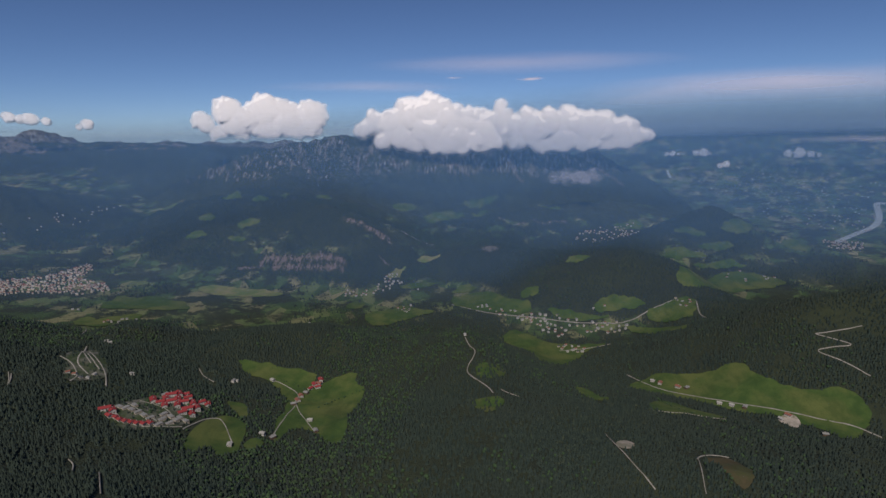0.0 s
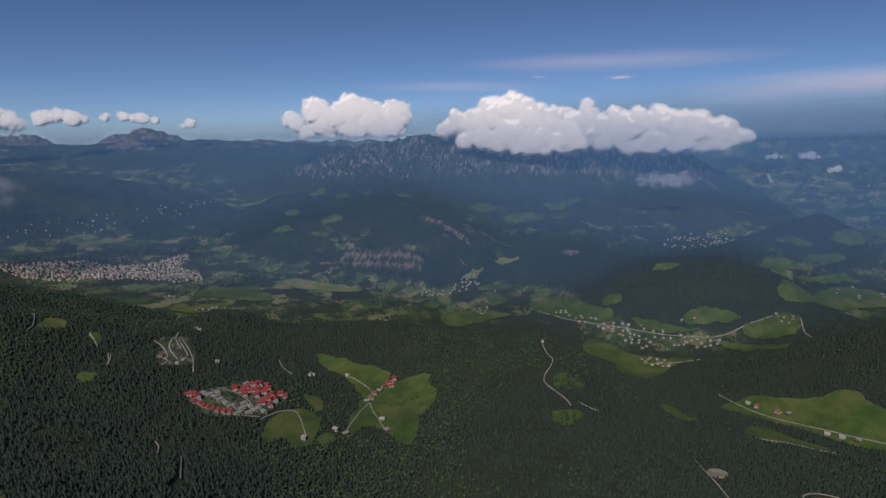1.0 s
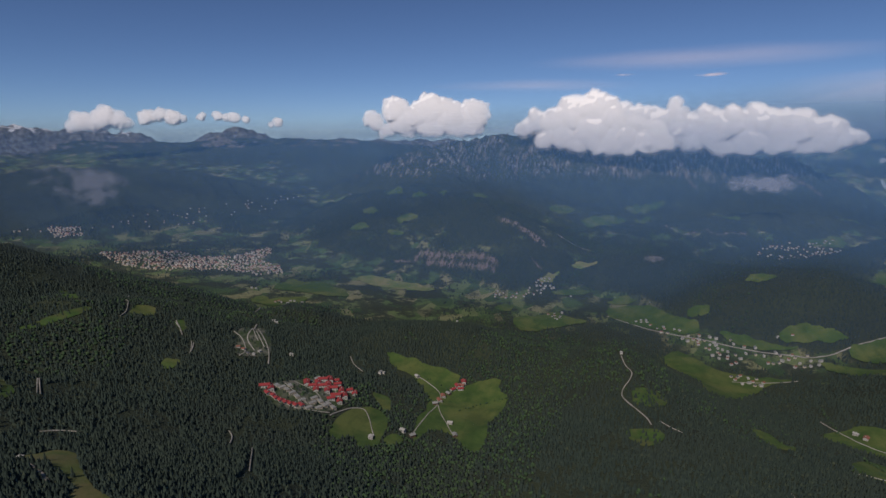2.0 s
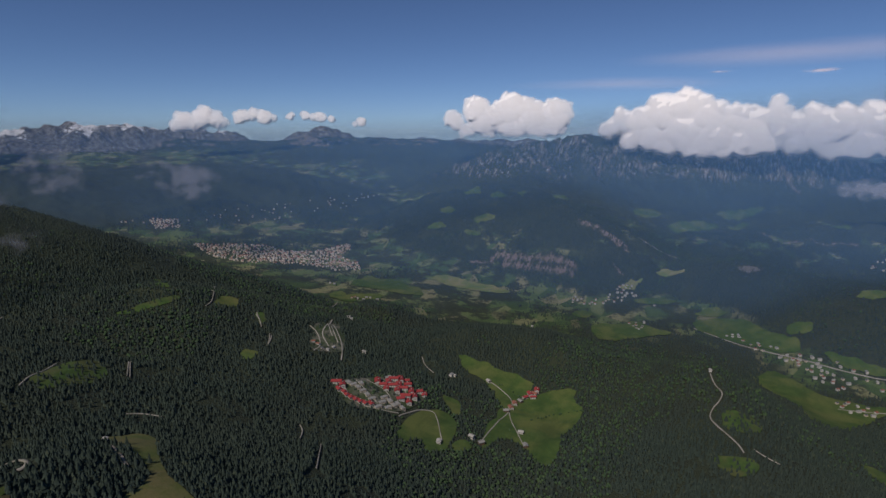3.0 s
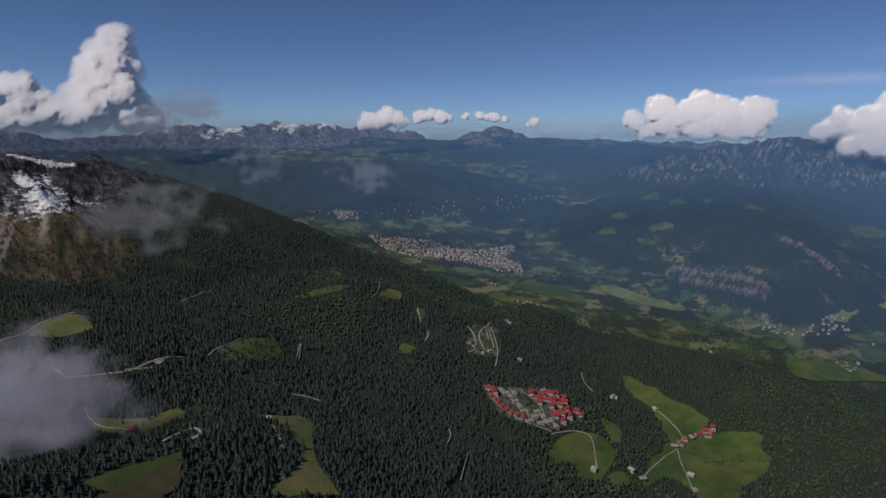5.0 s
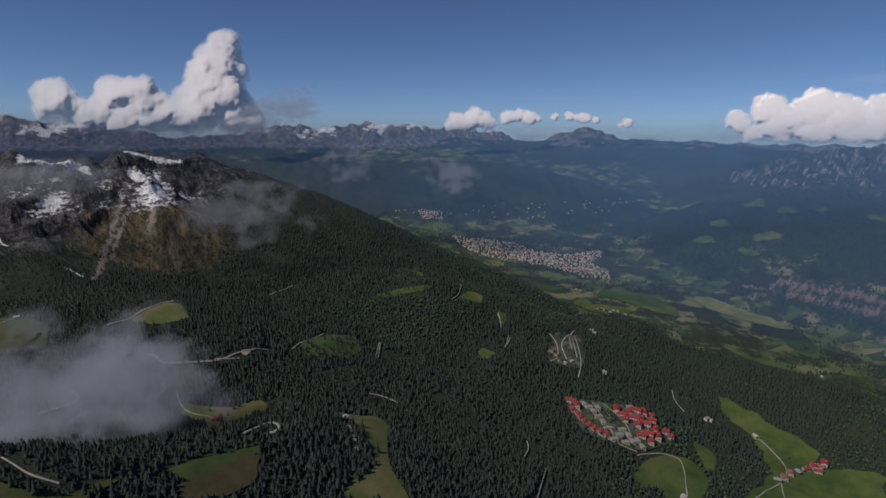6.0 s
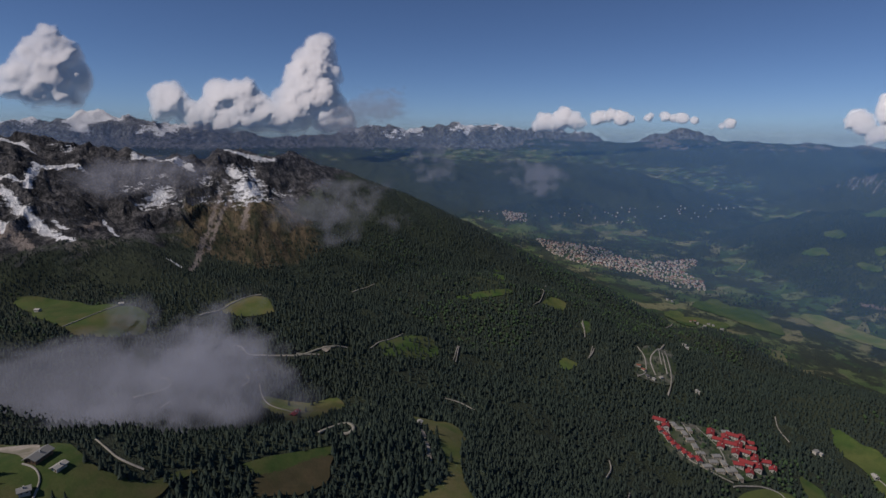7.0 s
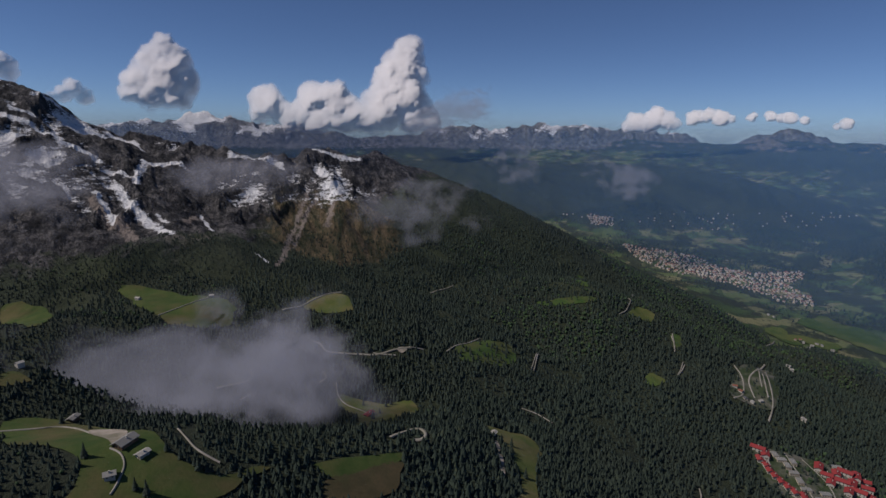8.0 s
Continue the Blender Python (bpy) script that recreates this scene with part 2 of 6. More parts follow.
# crest lines: places along the crest, the slope of the sides, the crest's roundness, and the region
RIDGES = [
    # rocky mountain with snow, and its spurs
    ([(-1340, -520, 850), (-1373, -265, 772), (-1399, -170, 706), (-1417, -83, 660), (-1409, 4, 664), (-1384, 71, 647), (-1336, 160, 624)], 0.62, 10, "rocky"),
    ([(-1336, 160, 624), (-1406, 309, 627), (-1452, 450, 629), (-1438, 577, 594), (-1397, 716, 541), (-1340, 851, 440), (-1271, 979, 374), (-1186, 1089, 340), (-1060, 1180, 285)], 0.50, 12, "rocky"),
    ([(-1406, 309, 630), (-1221, 328, 584), (-1110, 305, 520), (-1010, 283, 455)], 0.78, 4, "rocky"),
    ([(-1250, -40, 590), (-1100, 20, 545), (-980, 30, 515)], 0.45, 20, "rocky"),
    # shelf of alpine pasture beside the mountain, sinking to the forest
    ([(-1000, 60, 520), (-850, 265, 458), (-765, 440, 393), (-715, 684, 322), (-690, 880, 290), (-640, 1100, 235), (-600, 1300, 190)], 0.40, 40, "ground"),
    ([(-1050, 420, 430), (-940, 714, 422), (-888, 797, 388), (-800, 822, 347), (-760, 1000, 275), (-820, 1180, 262), (-850, 1300, 235)], 0.42, 30, "ground"),
    ([(-300, -420, 570), (-430, -60, 510), (-458, 66, 494), (-485, 265, 442), (-505, 352, 394), (-480, 470, 320), (-464, 578, 268), (-440, 700, 228), (-392, 784, 206)], 0.50, 25, "ground"),
    ([(-640, -100, 508), (-784, 27, 488), (-832, 230, 462)], 0.38, 40, "ground"),
    ([(-600, 700, 282), (-570, 760, 278), (-490, 900, 185), (-330, 1030, 168)], 0.34, 40, "ground"),
    # wooded hill behind the hamlet, wooded ridge with a track, and the slope below the start
    ([(-560, 1100, 248), (-491, 1150, 265), (-364, 1196, 262), (-255, 1172, 243), (-180, 1120, 225)], 0.42, 30, "ground"),
    ([(-90, 1230, 235), (-30, 1090, 296), (-19, 1050, 300), (24, 829, 294), (60, 690, 285), (60, 480, 300), (20, 200, 400), (-100, -300, 520)], 0.55, 16, "ground"),
    ([(60, 690, 285), (201, 702, 272), (327, 680, 258), (520, 760, 215)], 0.30, 40, "ground"),
    ([(300, 1300, 120), (379, 1244, 148), (548, 1288, 212), (658, 1230, 284), (762, 1214, 330), (884, 1200, 350), (1200, 1150, 430), (1800, 900, 520)], 0.50, 16, "ground"),
    # hills in the valley
    ([(330, 1850, 285), (430, 1850, 300), (499, 1833, 306), (580, 1800, 285)], 0.62, 45, "ground"),
    ([(-80, 2180, 240), (42, 2190, 268), (130, 2120, 250), (330, 1960, 262)], 0.50, 40, "ground"),
    ([(640, 1560, 205), (719, 1541, 215), (860, 1560, 205)], 0.45, 40, "ground"),
    ([(850, 2420, 300), (1005, 2398, 362), (1110, 2300, 310), (1213, 2186, 275), (1316, 2007, 230), (1420, 1800, 225)], 0.50, 25, "ground"),
    ([(700, 2350, 215), (800, 2150, 190), (900, 2000, 172), (1080, 1850, 170)], 0.25, 70, "ground"),
    # massif across the valley, with its lower terraces
    ([(-1740, 3150, 400), (-1581, 3345, 487), (-1414, 3473, 574), (-1170, 3615, 601), (-829, 3760, 672), (-462, 3873, 672), (36, 3900, 640), (412, 3828, 590), (835, 3707, 505), (960, 3625, 440), (1171, 3298, 285)], 0.62, 12, "massif"),
    ([(-1500, 2150, 270), (-1428, 2424, 345), (-1069, 2560, 422), (-800, 2500, 400), (-601, 2400, 365), (-450, 2300, 318)], 0.42, 40, "massif"),
    ([(-1069, 2560, 420), (-1000, 3100, 445), (-829, 3700, 560)], 0.35, 60, "massif"),
    ([(-820, 2005, 225), (-768, 2010, 252), (-645, 2036, 257), (-509, 2025, 250), (-465, 2005, 222)], 0.95, 12, "massif"),
    ([(-560, 2290, 345), (-470, 2270, 322), (-342, 2190, 280), (-300, 2160, 258)], 0.8, 10, "massif"),
    ([(-114, 2698, 250), (173, 2895, 262), (488, 3061, 292), (800, 3150, 290)], 0.33, 80, "massif"),
    # wooded hills behind the town, a plateau with cliffs, and the far range
    ([(-3300, 900, 545), (-2789, 1377, 525), (-2612, 2223, 533), (-2350, 2500, 490), (-2164, 2673, 437), (-1950, 2850, 330)], 0.36, 50, "plateau"),
    ([(-3700, 2900, 640), (-3252, 3303, 636), (-2900, 3520, 648), (-2574, 3741, 650), (-2125, 3853, 640), (-1750, 4050, 610), (-1300, 4300, 560)], 0.45, 20, "plateau"),
    ([(-4700, -900, 690), (-4690, -500, 720), (-4690, -58, 775), (-4475, 451, 700), (-4420, 1000, 625), (-4385, 1473, 640), (-4420, 1601, 695), (-4220, 2300, 728), (-4150, 2483, 758), (-3900, 2900, 705), (-3560, 3300, 690)], 0.55, 10, "far_range"),
    ([(-3226, 3762, 640), (-3026, 3662, 712), (-2800, 3900, 635), (-1800, 4500, 615), (-400, 4800, 620)], 0.40, 12, "far_range"),
]
REGIONS = ["ground", "rocky", "massif", "plateau", "far_range"]


def valley_floor(x, y):
    r = np.hypot(x, y)
    over = np.maximum(r - 2700, 0)
    west = np.clip((-x / np.maximum(r, 1) - 0.05) / 0.3, 0, 1)
    true = np.where(r < 2700, np.maximum(r, 1), 2700 + over * (1 + 1.1 * over / np.maximum(RIM + 60 - r, 10)))
    true = np.minimum(true, 90000 + (11000 - 90000) * west)
    low = 130 + 0.085 * np.clip(-x - 250, 0, 2400)
    return EYE_Z - (EYE_Z - low) * np.minimum(np.maximum(r, 1) / true, 1.0)


def relief(x, y):
    """Height of the land, and how much each region makes of it there."""
    x, y = np.asarray(x, float), np.asarray(y, float)
    bend = 28 * fbm(x, y, 330, 3, 5), 28 * fbm(x, y, 330, 3, 9)
    near = np.clip((np.hypot(x, y) - 1150) / 500, 0.25, 1)
    xs, ys = x + bend[0] * near, y + bend[1] * near
    floor = valley_floor(x, y)
    layers = [floor] + [spine(xs, ys, crest, slope, width) for crest, slope, width, _ in RIDGES]
    names = ["ground"] + [r[3] for r in RIDGES]
    top = np.max(layers, axis=0)
    k = 16.0
    parts = [np.exp((z - top) / k) for z in layers]
    total = np.sum(parts, axis=0)
    z = top + k * np.log(total) - 3.0
    share = {n: sum(p for p, m in zip(parts, names) if m == n) / total for n in REGIONS}
    lift = np.clip((z - floor) / 60, 0, 1)
    r_out = np.hypot(x, y)
    rough = share["rocky"] * np.clip((z - 465) / 90, 0, 1) * np.clip((620 - y) / 250, 0.15, 1)
    z = z + lift * 5.0 * fbm(x, y, 130, 3, 21) + share["ground"] * lift * 9.0 * ridged(x, y, 190, 3, 25) * np.clip((r_out - 500) / 300, 0, 1)
    crag = CRAG(x, y)
    z = z + rough * (46 * crag - 9)
    high = np.clip((z - 330) / 150, 0, 1)
    z = z + share["massif"] * lift * (21 * ridged(x * 1.3, y * 0.7, 150, 5, 77) + high * 44 * ridged(x + 0.25 * y, y * 0.5, 170, 5, 60))
    z = z + share["plateau"] * lift * 17 * ridged(x, y, 210, 4, 80)
    z = z + share["far_range"] * np.clip((z - 560) / 90, 0, 1) * (64 * ridged(x, y, 170, 5, 90) + 4)
    return z, share


def height(x, y):
    return relief(x, y)[0]


def ground_z(x, y):
    return float(height(np.array([x]), np.array([y]))[0])

# ---- snow gullies and runs of bare stone: width, and places along them ----
SNOW_GULLIES, SCREE_RUNS = [], []
SNOW_GULLIES.append((9.8, [(-1167.8, -59.6), (-1096.3, -24.4), (-1072.0, 1.6), (-1005.0, 37.0)]))
SNOW_GULLIES.append((7.4, [(-1128.4, -81.0), (-1097.5, -61.5), (-1067.3, -45.4)]))
SNOW_GULLIES.append((7.7, [(-1179.9, -30.1), (-1300.0, -17.9), (-1310.8, 22.2), (-1299.0, 37.9)]))
SNOW_GULLIES.append((7.0, [(-1229.3, -145.6), (-1228.2, -112.4), (-1221.7, -87.4)]))
SNOW_GULLIES.append((6.1, [(-1262.4, -239.6), (-1259.8, -192.2), (-1234.9, -146.5)]))
SNOW_GULLIES.append((6.8, [(-1396.0, -143.0), (-1396.0, -104.0), (-1382.0, -60.1), (-1342.1, -35.9)]))
SNOW_GULLIES.append((10.0, [(-1319.3, 127.0), (-1322.4, 215.3), (-1302.0, 224.7)]))
SNOW_GULLIES.append((5.2, [(-1396.4, 300.7), (-1388.0, 357.0), (-1384.0, 408.0)]))
SNOW_GULLIES.append((6.2, [(-1278.4, -226.5), (-1280.1, -196.4)]))
SNOW_GULLIES.append((5.6, [(-1205.8, -68.8), (-1187.6, -31.8)]))
SNOW_GULLIES.append((4.3, [(-1137.2, 72.8), (-1070.0, 93.0)]))
SNOW_GULLIES.append((3.8, [(-995.0, 160.0), (-955.0, 175.0)]))
SNOW_GULLIES.append((4.3, [(-1136.3, -128.8), (-1104.5, -111.4)]))
SNOW_GULLIES.append((5.2, [(-1344.9, -210.4), (-1384.5, -186.0), (-1421.0, -149.4)]))
SNOW_GULLIES.append((4.1, [(-1092.0, 12.6), (-1062.2, 29.5)]))
SCREE_RUNS.append((7.1, [(-1248.1, 268.9), (-1171.0, 243.9), (-1070.1, 212.9), (-949.0, 187.0)]))
SCREE_RUNS.append((5.8, [(-1234.5, 283.8), (-1136.3, 244.6), (-1057.8, 221.8)]))
SCREE_RUNS.append((14.7, [(-1106.4, -77.7), (-1071.1, -50.3), (-1006.4, -13.1)]))
SCREE_RUNS.append((9.2, [(-1081.0, 54.7), (-1126.9, 68.6)]))
SCREE_RUNS.append((8.9, [(-1199.8, 312.2), (-1116.8, 288.8)]))
SCREE_RUNS.append((11.3, [(-732.2, 3646.0), (-728.4, 3513.1), (-699.0, 3303.0)]))
SCREE_RUNS.append((11.1, [(-673.0, 3616.6), (-691.3, 3408.6)]))
SCREE_RUNS.append((11.1, [(-1084.6, 3501.7), (-922.0, 3115.0)]))
SCREE_RUNS.append((11.0, [(-988.2, 3472.3), (-893.5, 3530.9)]))
SCREE_RUNS.append((14.2, [(-146.0, 3583.8), (-38.8, 3520.7)]))
SCREE_RUNS.append((14.8, [(181.1, 3721.2), (243.5, 3529.7), (292.8, 3482.8)]))
SCREE_RUNS.append((10.9, [(213.0, 3622.2), (336.0, 3594.6)]))
SCREE_RUNS.append((11.3, [(312.4, 3759.5), (252.0, 3565.5)]))
SCREE_RUNS.append((10.8, [(-808.7, 3472.4), (-770.3, 3557.2)]))
SCREE_RUNS.append((10.8, [(-543.2, 3596.9), (-495.1, 3498.0)]))
SCREE_RUNS.append((18.6, [(775.0, 3583.0), (889.0, 3463.0)]))
SCREE_RUNS.append((10.8, [(-293.8, 3640.0), (-234.3, 3558.5)]))
SCREE_RUNS.append((8.6, [(-363.0, 2055.0), (-328.0, 2004.0)]))
SCREE_RUNS.append((15.7, [(-62.8, 2915.4), (166.0, 2772.0), (456.0, 2849.0)]))
SCREE_RUNS.append((30.0, [(-790, 1985), (-645, 2008), (-485, 1992)]))
SCREE_RUNS.append((26.0, [(-740, 1962), (-620, 1968), (-490, 1962)]))
SCREE_RUNS.append((14.0, [(-870, 1945), (-780, 1958)]))
SCREE_RUNS.append((22.0, [(-540, 2262), (-462, 2244), (-340, 2168)]))
SCREE_RUNS.append((12.0, [(-430, 2215), (-330, 2140)]))

# ---- the sheet of land ----
def mesh_object(name, verts, faces, material, smooth=True):
    me = bpy.data.meshes.new(name)
    me.from_pydata(verts, [], faces)
    me.materials.append(material)
    if smooth:
        me.polygons.foreach_set("use_smooth", [True] * len(me.polygons))
    me.update()
    return new(name, me)


def fast_mesh(name, verts, faces, material, smooth=False):
    """A mesh from arrays; all faces have the same number of corners."""
    me = bpy.data.meshes.new(name)
    n, c = faces.shape
    me.vertices.add(len(verts))
    me.vertices.foreach_set("co", np.ascontiguousarray(verts, np.float32).ravel())
    me.loops.add(n * c)
    me.loops.foreach_set("vertex_index", np.ascontiguousarray(faces, np.int32).ravel())
    me.polygons.add(n)
    me.polygons.foreach_set("loop_start", np.arange(0, n * c, c, dtype=np.int32))
    me.polygons.foreach_set("use_smooth", np.full(n, smooth))
    me.materials.append(material)
    me.update(calc_edges=True)
    me.validate()
    return new(name, me)


def mask(ob, name, values):
    a = ob.data.attributes.new(name, "FLOAT", "POINT")
    a.data.foreach_set("value", np.ascontiguousarray(values, np.float32))


# bare places: centre, half lengths, turn in degrees
SCARS = [(60, 2105, 45, 25, 0), (-250, 2330, 100, 40, -20)]


def along(x, y, lines):
    """How near places lie to a set of broken lines: 1 on a line, 0 a width away."""
    near = np.zeros(x.shape)
    for width, line in lines:
        xs, ys = [p[0] for p in line], [p[1] for p in line]
        sel = np.where((x > min(xs) - 2 * width) & (x < max(xs) + 2 * width) & (y > min(ys) - 2 * width) & (y < max(ys) + 2 * width))
        if not len(sel[0]):
            continue
        px, py = x[sel], y[sel]
        best = np.full(px.shape, 1e9)
        for (x0, y0), (x1, y1) in zip(line, line[1:]):
            dx, dy = x1 - x0, y1 - y0
            s = np.clip(((px - x0) * dx + (py - y0) * dy) / max(dx * dx + dy * dy, 1e-6), 0, 1)
            best = np.minimum(best, np.hypot(px - x0 - s * dx, py - y0 - s * dy))
        near[sel] = np.maximum(near[sel], np.clip(1.05 - 0.6 * best / width, 0, 1))
    return near


def land_masks(x, y, z, share):
    """How far rock, snow, turf and fields cover the land."""
    e = 6.0
    slope = np.hypot(height(x + e, y) - z, height(x, y + e) - z) / e
    floor = valley_floor(x, y)
    low = z - floor
    r = np.hypot(x, y)
    wild = fbm(x, y, 170, 4, 300)
    rock = share["rocky"] * np.clip((z - 500 - 90 * np.clip((y - 330) / 300, 0, 1)) / 50 + 0.4 * wild + 0.3, 0, 1)
    rock = rock + share["massif"] * np.clip((slope - 0.3) / 0.5, 0, 1) * np.clip((z - 340) / 200, 0, 0.52)
    rock = rock + share["plateau"] * np.clip((slope - 0.42) / 0.25, 0, 1) * np.clip((z - 585) / 30, 0, 0.8)
    rock = rock + share["far_range"] * np.clip((z - 530) / 70, 0, 0.9)
    turf = share["rocky"] * np.clip((z - 440) / 25, 0, 1) * np.clip((615 - z) / 40, 0, 1) * np.clip((170 - np.hypot(x + 1130, y - 300)) / 90, 0, 0.8)
    rock = rock * (1 - 0.75 * turf)
    for cx, cy, a, b, turn in SCARS:
        c, s = math.cos(radians(turn)), math.sin(radians(turn))
        u, v = ((x - cx) * c + (y - cy) * s) / a, (-(x - cx) * s + (y - cy) * c) / b
        rock = rock + 0.75 * np.clip(1.6 - 1.2 * np.hypot(u, v), 0, 1)
    gully = CRAG(x, y)
    snow = share["rocky"] * np.clip((z - 515) / 60, 0, 1) * np.clip(0.66 - 2.2 * gully - 0.3 * np.clip((y - 200) / 300, 0, 1), 0, 0.9) * np.clip(1.2 - (y - 330) / 250, 0, 1)
    snow = np.maximum(snow * 0.85, 0.78 * along(x, y, SNOW_GULLIES))
    scree = (0.76 - 0.14 * share["massif"]) * along(x, y, SCREE_RUNS)
    snow = snow + share["far_range"] * np.clip((z - 650) / 130 + 1.2 * fbm(x, y, 190, 5, 310, 0.62) - 0.35 * np.maximum(ridged(x, y, 170, 5, 90), 0), 0, 0.95) * np.clip((-x - 3300) / 400, 0, 1)
    plots = np.clip(1.25 - low / 40, 0, 1) * np.clip((r - 1350) / 200, 0, 1) * np.clip(0.68 + 0.7 * fbm(x, y, 380, 3, 320), 0, 1)
    plots = plots + share["ground"] * np.clip((x - 640) / 150, 0, 1) * np.clip((y - 1650) / 150, 0, 1) * np.clip(0.45 + 0.9 * fbm(x, y, 240, 3, 330), 0, 1)
    plots = plots + (share["massif"] + share["plateau"]) * np.clip((350 - z) / 60, 0, 1) * np.clip((r - 1500) / 200, 0, 1) * np.clip(0.08 + 1.0 * fbm(x, y, 190, 4, 340), 0, 0.9)
    plots = np.maximum(plots, np.clip((r - 3000) / 500, 0, 1) * np.clip((x + 0.1 * y) / 200, 0, 1) * 0.8 * share["ground"])
    return {"rock": np.clip(rock, 0, 1), "snow": np.clip(snow, 0, 1), "turf": np.clip(turf, 0, 1), "field": np.clip(plots, 0, 1), "scree": scree}


NAMES = {
    "ground": ("ground", "wooded alpine land falling to a broad valley with fields", "ground"),
    "rocky": ("rocky_mountain", "dark rocky mountain with snow gullies above spruce forest", "mountain"),
    "massif": ("limestone_massif", "long wooded limestone massif with pale rock gullies", "mountain"),
    "plateau": ("wooded_plateau", "wooded plateau mountain with pale cliff band along its rim", "mountain"),
    "far_range": ("snowy_range", "distant grey mountain range with snowfields under its crest", "mountain range"),
}
bearing = np.radians(np.concatenate([np.linspace(-48, 122, 860), np.linspace(122, 312, 60)[1:-1]]))
reach = np.concatenate([[0.0], np.geomspace(60, 850, 110), np.geomspace(850, 1620, 171)[1:], np.geomspace(1620, 2700, 101)[1:], np.geomspace(2700, RIM, 131)[1:]])
grid_b, grid_r = np.meshgrid(bearing, reach)
land_x, land_y = -np.sin(grid_b) * grid_r, np.cos(grid_b) * grid_r
land_z, land_share = relief(land_x, land_y)
land_cover = land_masks(land_x, land_y, land_z, land_share)
rows, cols = land_x.shape
index = np.arange(rows * cols).reshape(rows, cols)
quads = np.stack([index[:-1, :], np.roll(index, -1, 1)[:-1, :], np.roll(index, -1, 1)[1:, :], index[1:, :]], -1).reshape(-1, 4)
region = np.argmax([land_share[n].ravel() for n in REGIONS], axis=0)
face_region = region[quads[:, 0]]
points = np.stack([land_x.ravel(), land_y.ravel(), land_z.ravel()], -1)
for k, n in enumerate(REGIONS):
    f = quads[face_region == k]
    used, back_to = np.unique(f, return_inverse=True)
    ob = fast_mesh(NAMES[n][0], points[used], back_to.reshape(-1, 4), LAND[n], n != "rocky")
    for name, values in land_cover.items():
        mask(ob, name, values.ravel()[used])
    tagged(ob, NAMES[n][1], NAMES[n][2], kind="structure")

# ---- plan of the open land, tracks and settlements ----
FIELDS, TRACKS, VILLAGES, SPOTS = [], [], {}, {}

FIELDS.append(("lush", [(-419.7, 701.9), (-436.2, 747.7), (-435.6, 799.9), (-423.8, 832.2), (-408.7, 841.5), (-387.4, 833.3), (-370.9, 794.4), (-362.1, 764.0), (-358.7, 741.1), (-363.2, 709.6), (-377.6, 714.4), (-392.5, 728.7), (-404.2, 710.0)]))
FIELDS.append(("lush", [(-360.8, 766.7), (-358.1, 791.2), (-345.5, 793.3), (-335.7, 769.9), (-343.2, 748.5), (-353.6, 751.5)]))
FIELDS.append(("lush", [(-446.4, 891.5), (-431.3, 903.6), (-403.5, 900.4), (-386.1, 865.4), (-391.0, 840.1), (-417.3, 867.0)]))
FIELDS.append(("lush", [(-495.2, 1058.0), (-472.6, 1067.2), (-435.5, 1062.7), (-400.4, 1063.4), (-365.4, 1064.4), (-327.0, 1061.5), (-324.0, 1040.7), (-329.9, 1028.2), (-294.8, 1040.0), (-281.9, 1059.4), (-243.3, 1073.9), (-237.8, 1027.3), (-219.4, 1010.1), (-219.5, 981.5), (-227.2, 916.3), (-220.6, 878.6), (-222.6, 832.1), (-221.1, 806.7), (-228.6, 799.4), (-252.8, 819.9), (-271.7, 846.3), (-286.0, 852.5), (-309.0, 849.0), (-323.8, 809.3), (-330.5, 797.3), (-342.0, 866.8), (-345.7, 929.9), (-372.2, 976.6), (-386.0, 1000.7), (-420.7, 1019.8), (-454.7, 1019.8)]))
FIELDS.append(("lush", [(318.6, 1134.5), (387.0, 1184.8), (437.9, 1157.2), (495.4, 1125.7), (529.7, 1127.8), (552.1, 1108.0), (552.4, 1078.3), (599.3, 1021.8), (640.6, 1004.6), (669.1, 1002.4), (692.6, 991.6), (702.7, 967.1), (692.8, 934.3), (666.5, 906.3), (613.9, 874.8), (604.7, 903.9), (583.6, 932.8), (558.9, 958.9), (537.6, 975.6), (510.1, 981.0), (481.1, 1007.6), (450.3, 1035.6), (407.3, 1066.7), (358.9, 1091.2)]))
FIELDS.append(("lush", [(328.9, 996.1), (382.2, 1026.8), (396.5, 979.8), (454.9, 971.3), (449.8, 937.5), (370.6, 913.1), (298.3, 899.8)]))
FIELDS.append(("lush", [(187.0, 1038.2), (219.1, 1059.2), (237.2, 1013.9), (266.2, 1000.3), (240.7, 982.0), (211.8, 995.4)]))
FIELDS.append(("young", [(-6.6, 805.2), (15.5, 807.1), (41.7, 805.6), (35.7, 768.2), (14.6, 761.1), (-2.2, 785.7)]))
FIELDS.append(("young", [(-0.2, 929.9), (28.2, 944.7), (53.2, 938.3), (44.1, 893.5), (16.5, 863.1), (-0.3, 895.9)]))
FIELDS.append(("lush", [(103.7, 1555.2), (149.1, 1515.0), (182.4, 1459.3), (240.6, 1439.6), (300.6, 1439.0), (360.7, 1440.3), (292.8, 1398.5), (248.3, 1312.2), (192.5, 1219.6), (147.5, 1172.5), (126.4, 1211.1), (118.9, 1345.6), (67.5, 1476.7)]))
FIELDS.append(("lush", [(-90.5, 1840.3), (-23.0, 1874.7), (54.4, 1840.5), (98.1, 1761.6), (157.7, 1711.4), (179.1, 1657.9), (152.3, 1645.7), (67.2, 1673.2), (-3.3, 1721.6), (-78.2, 1773.2)]))
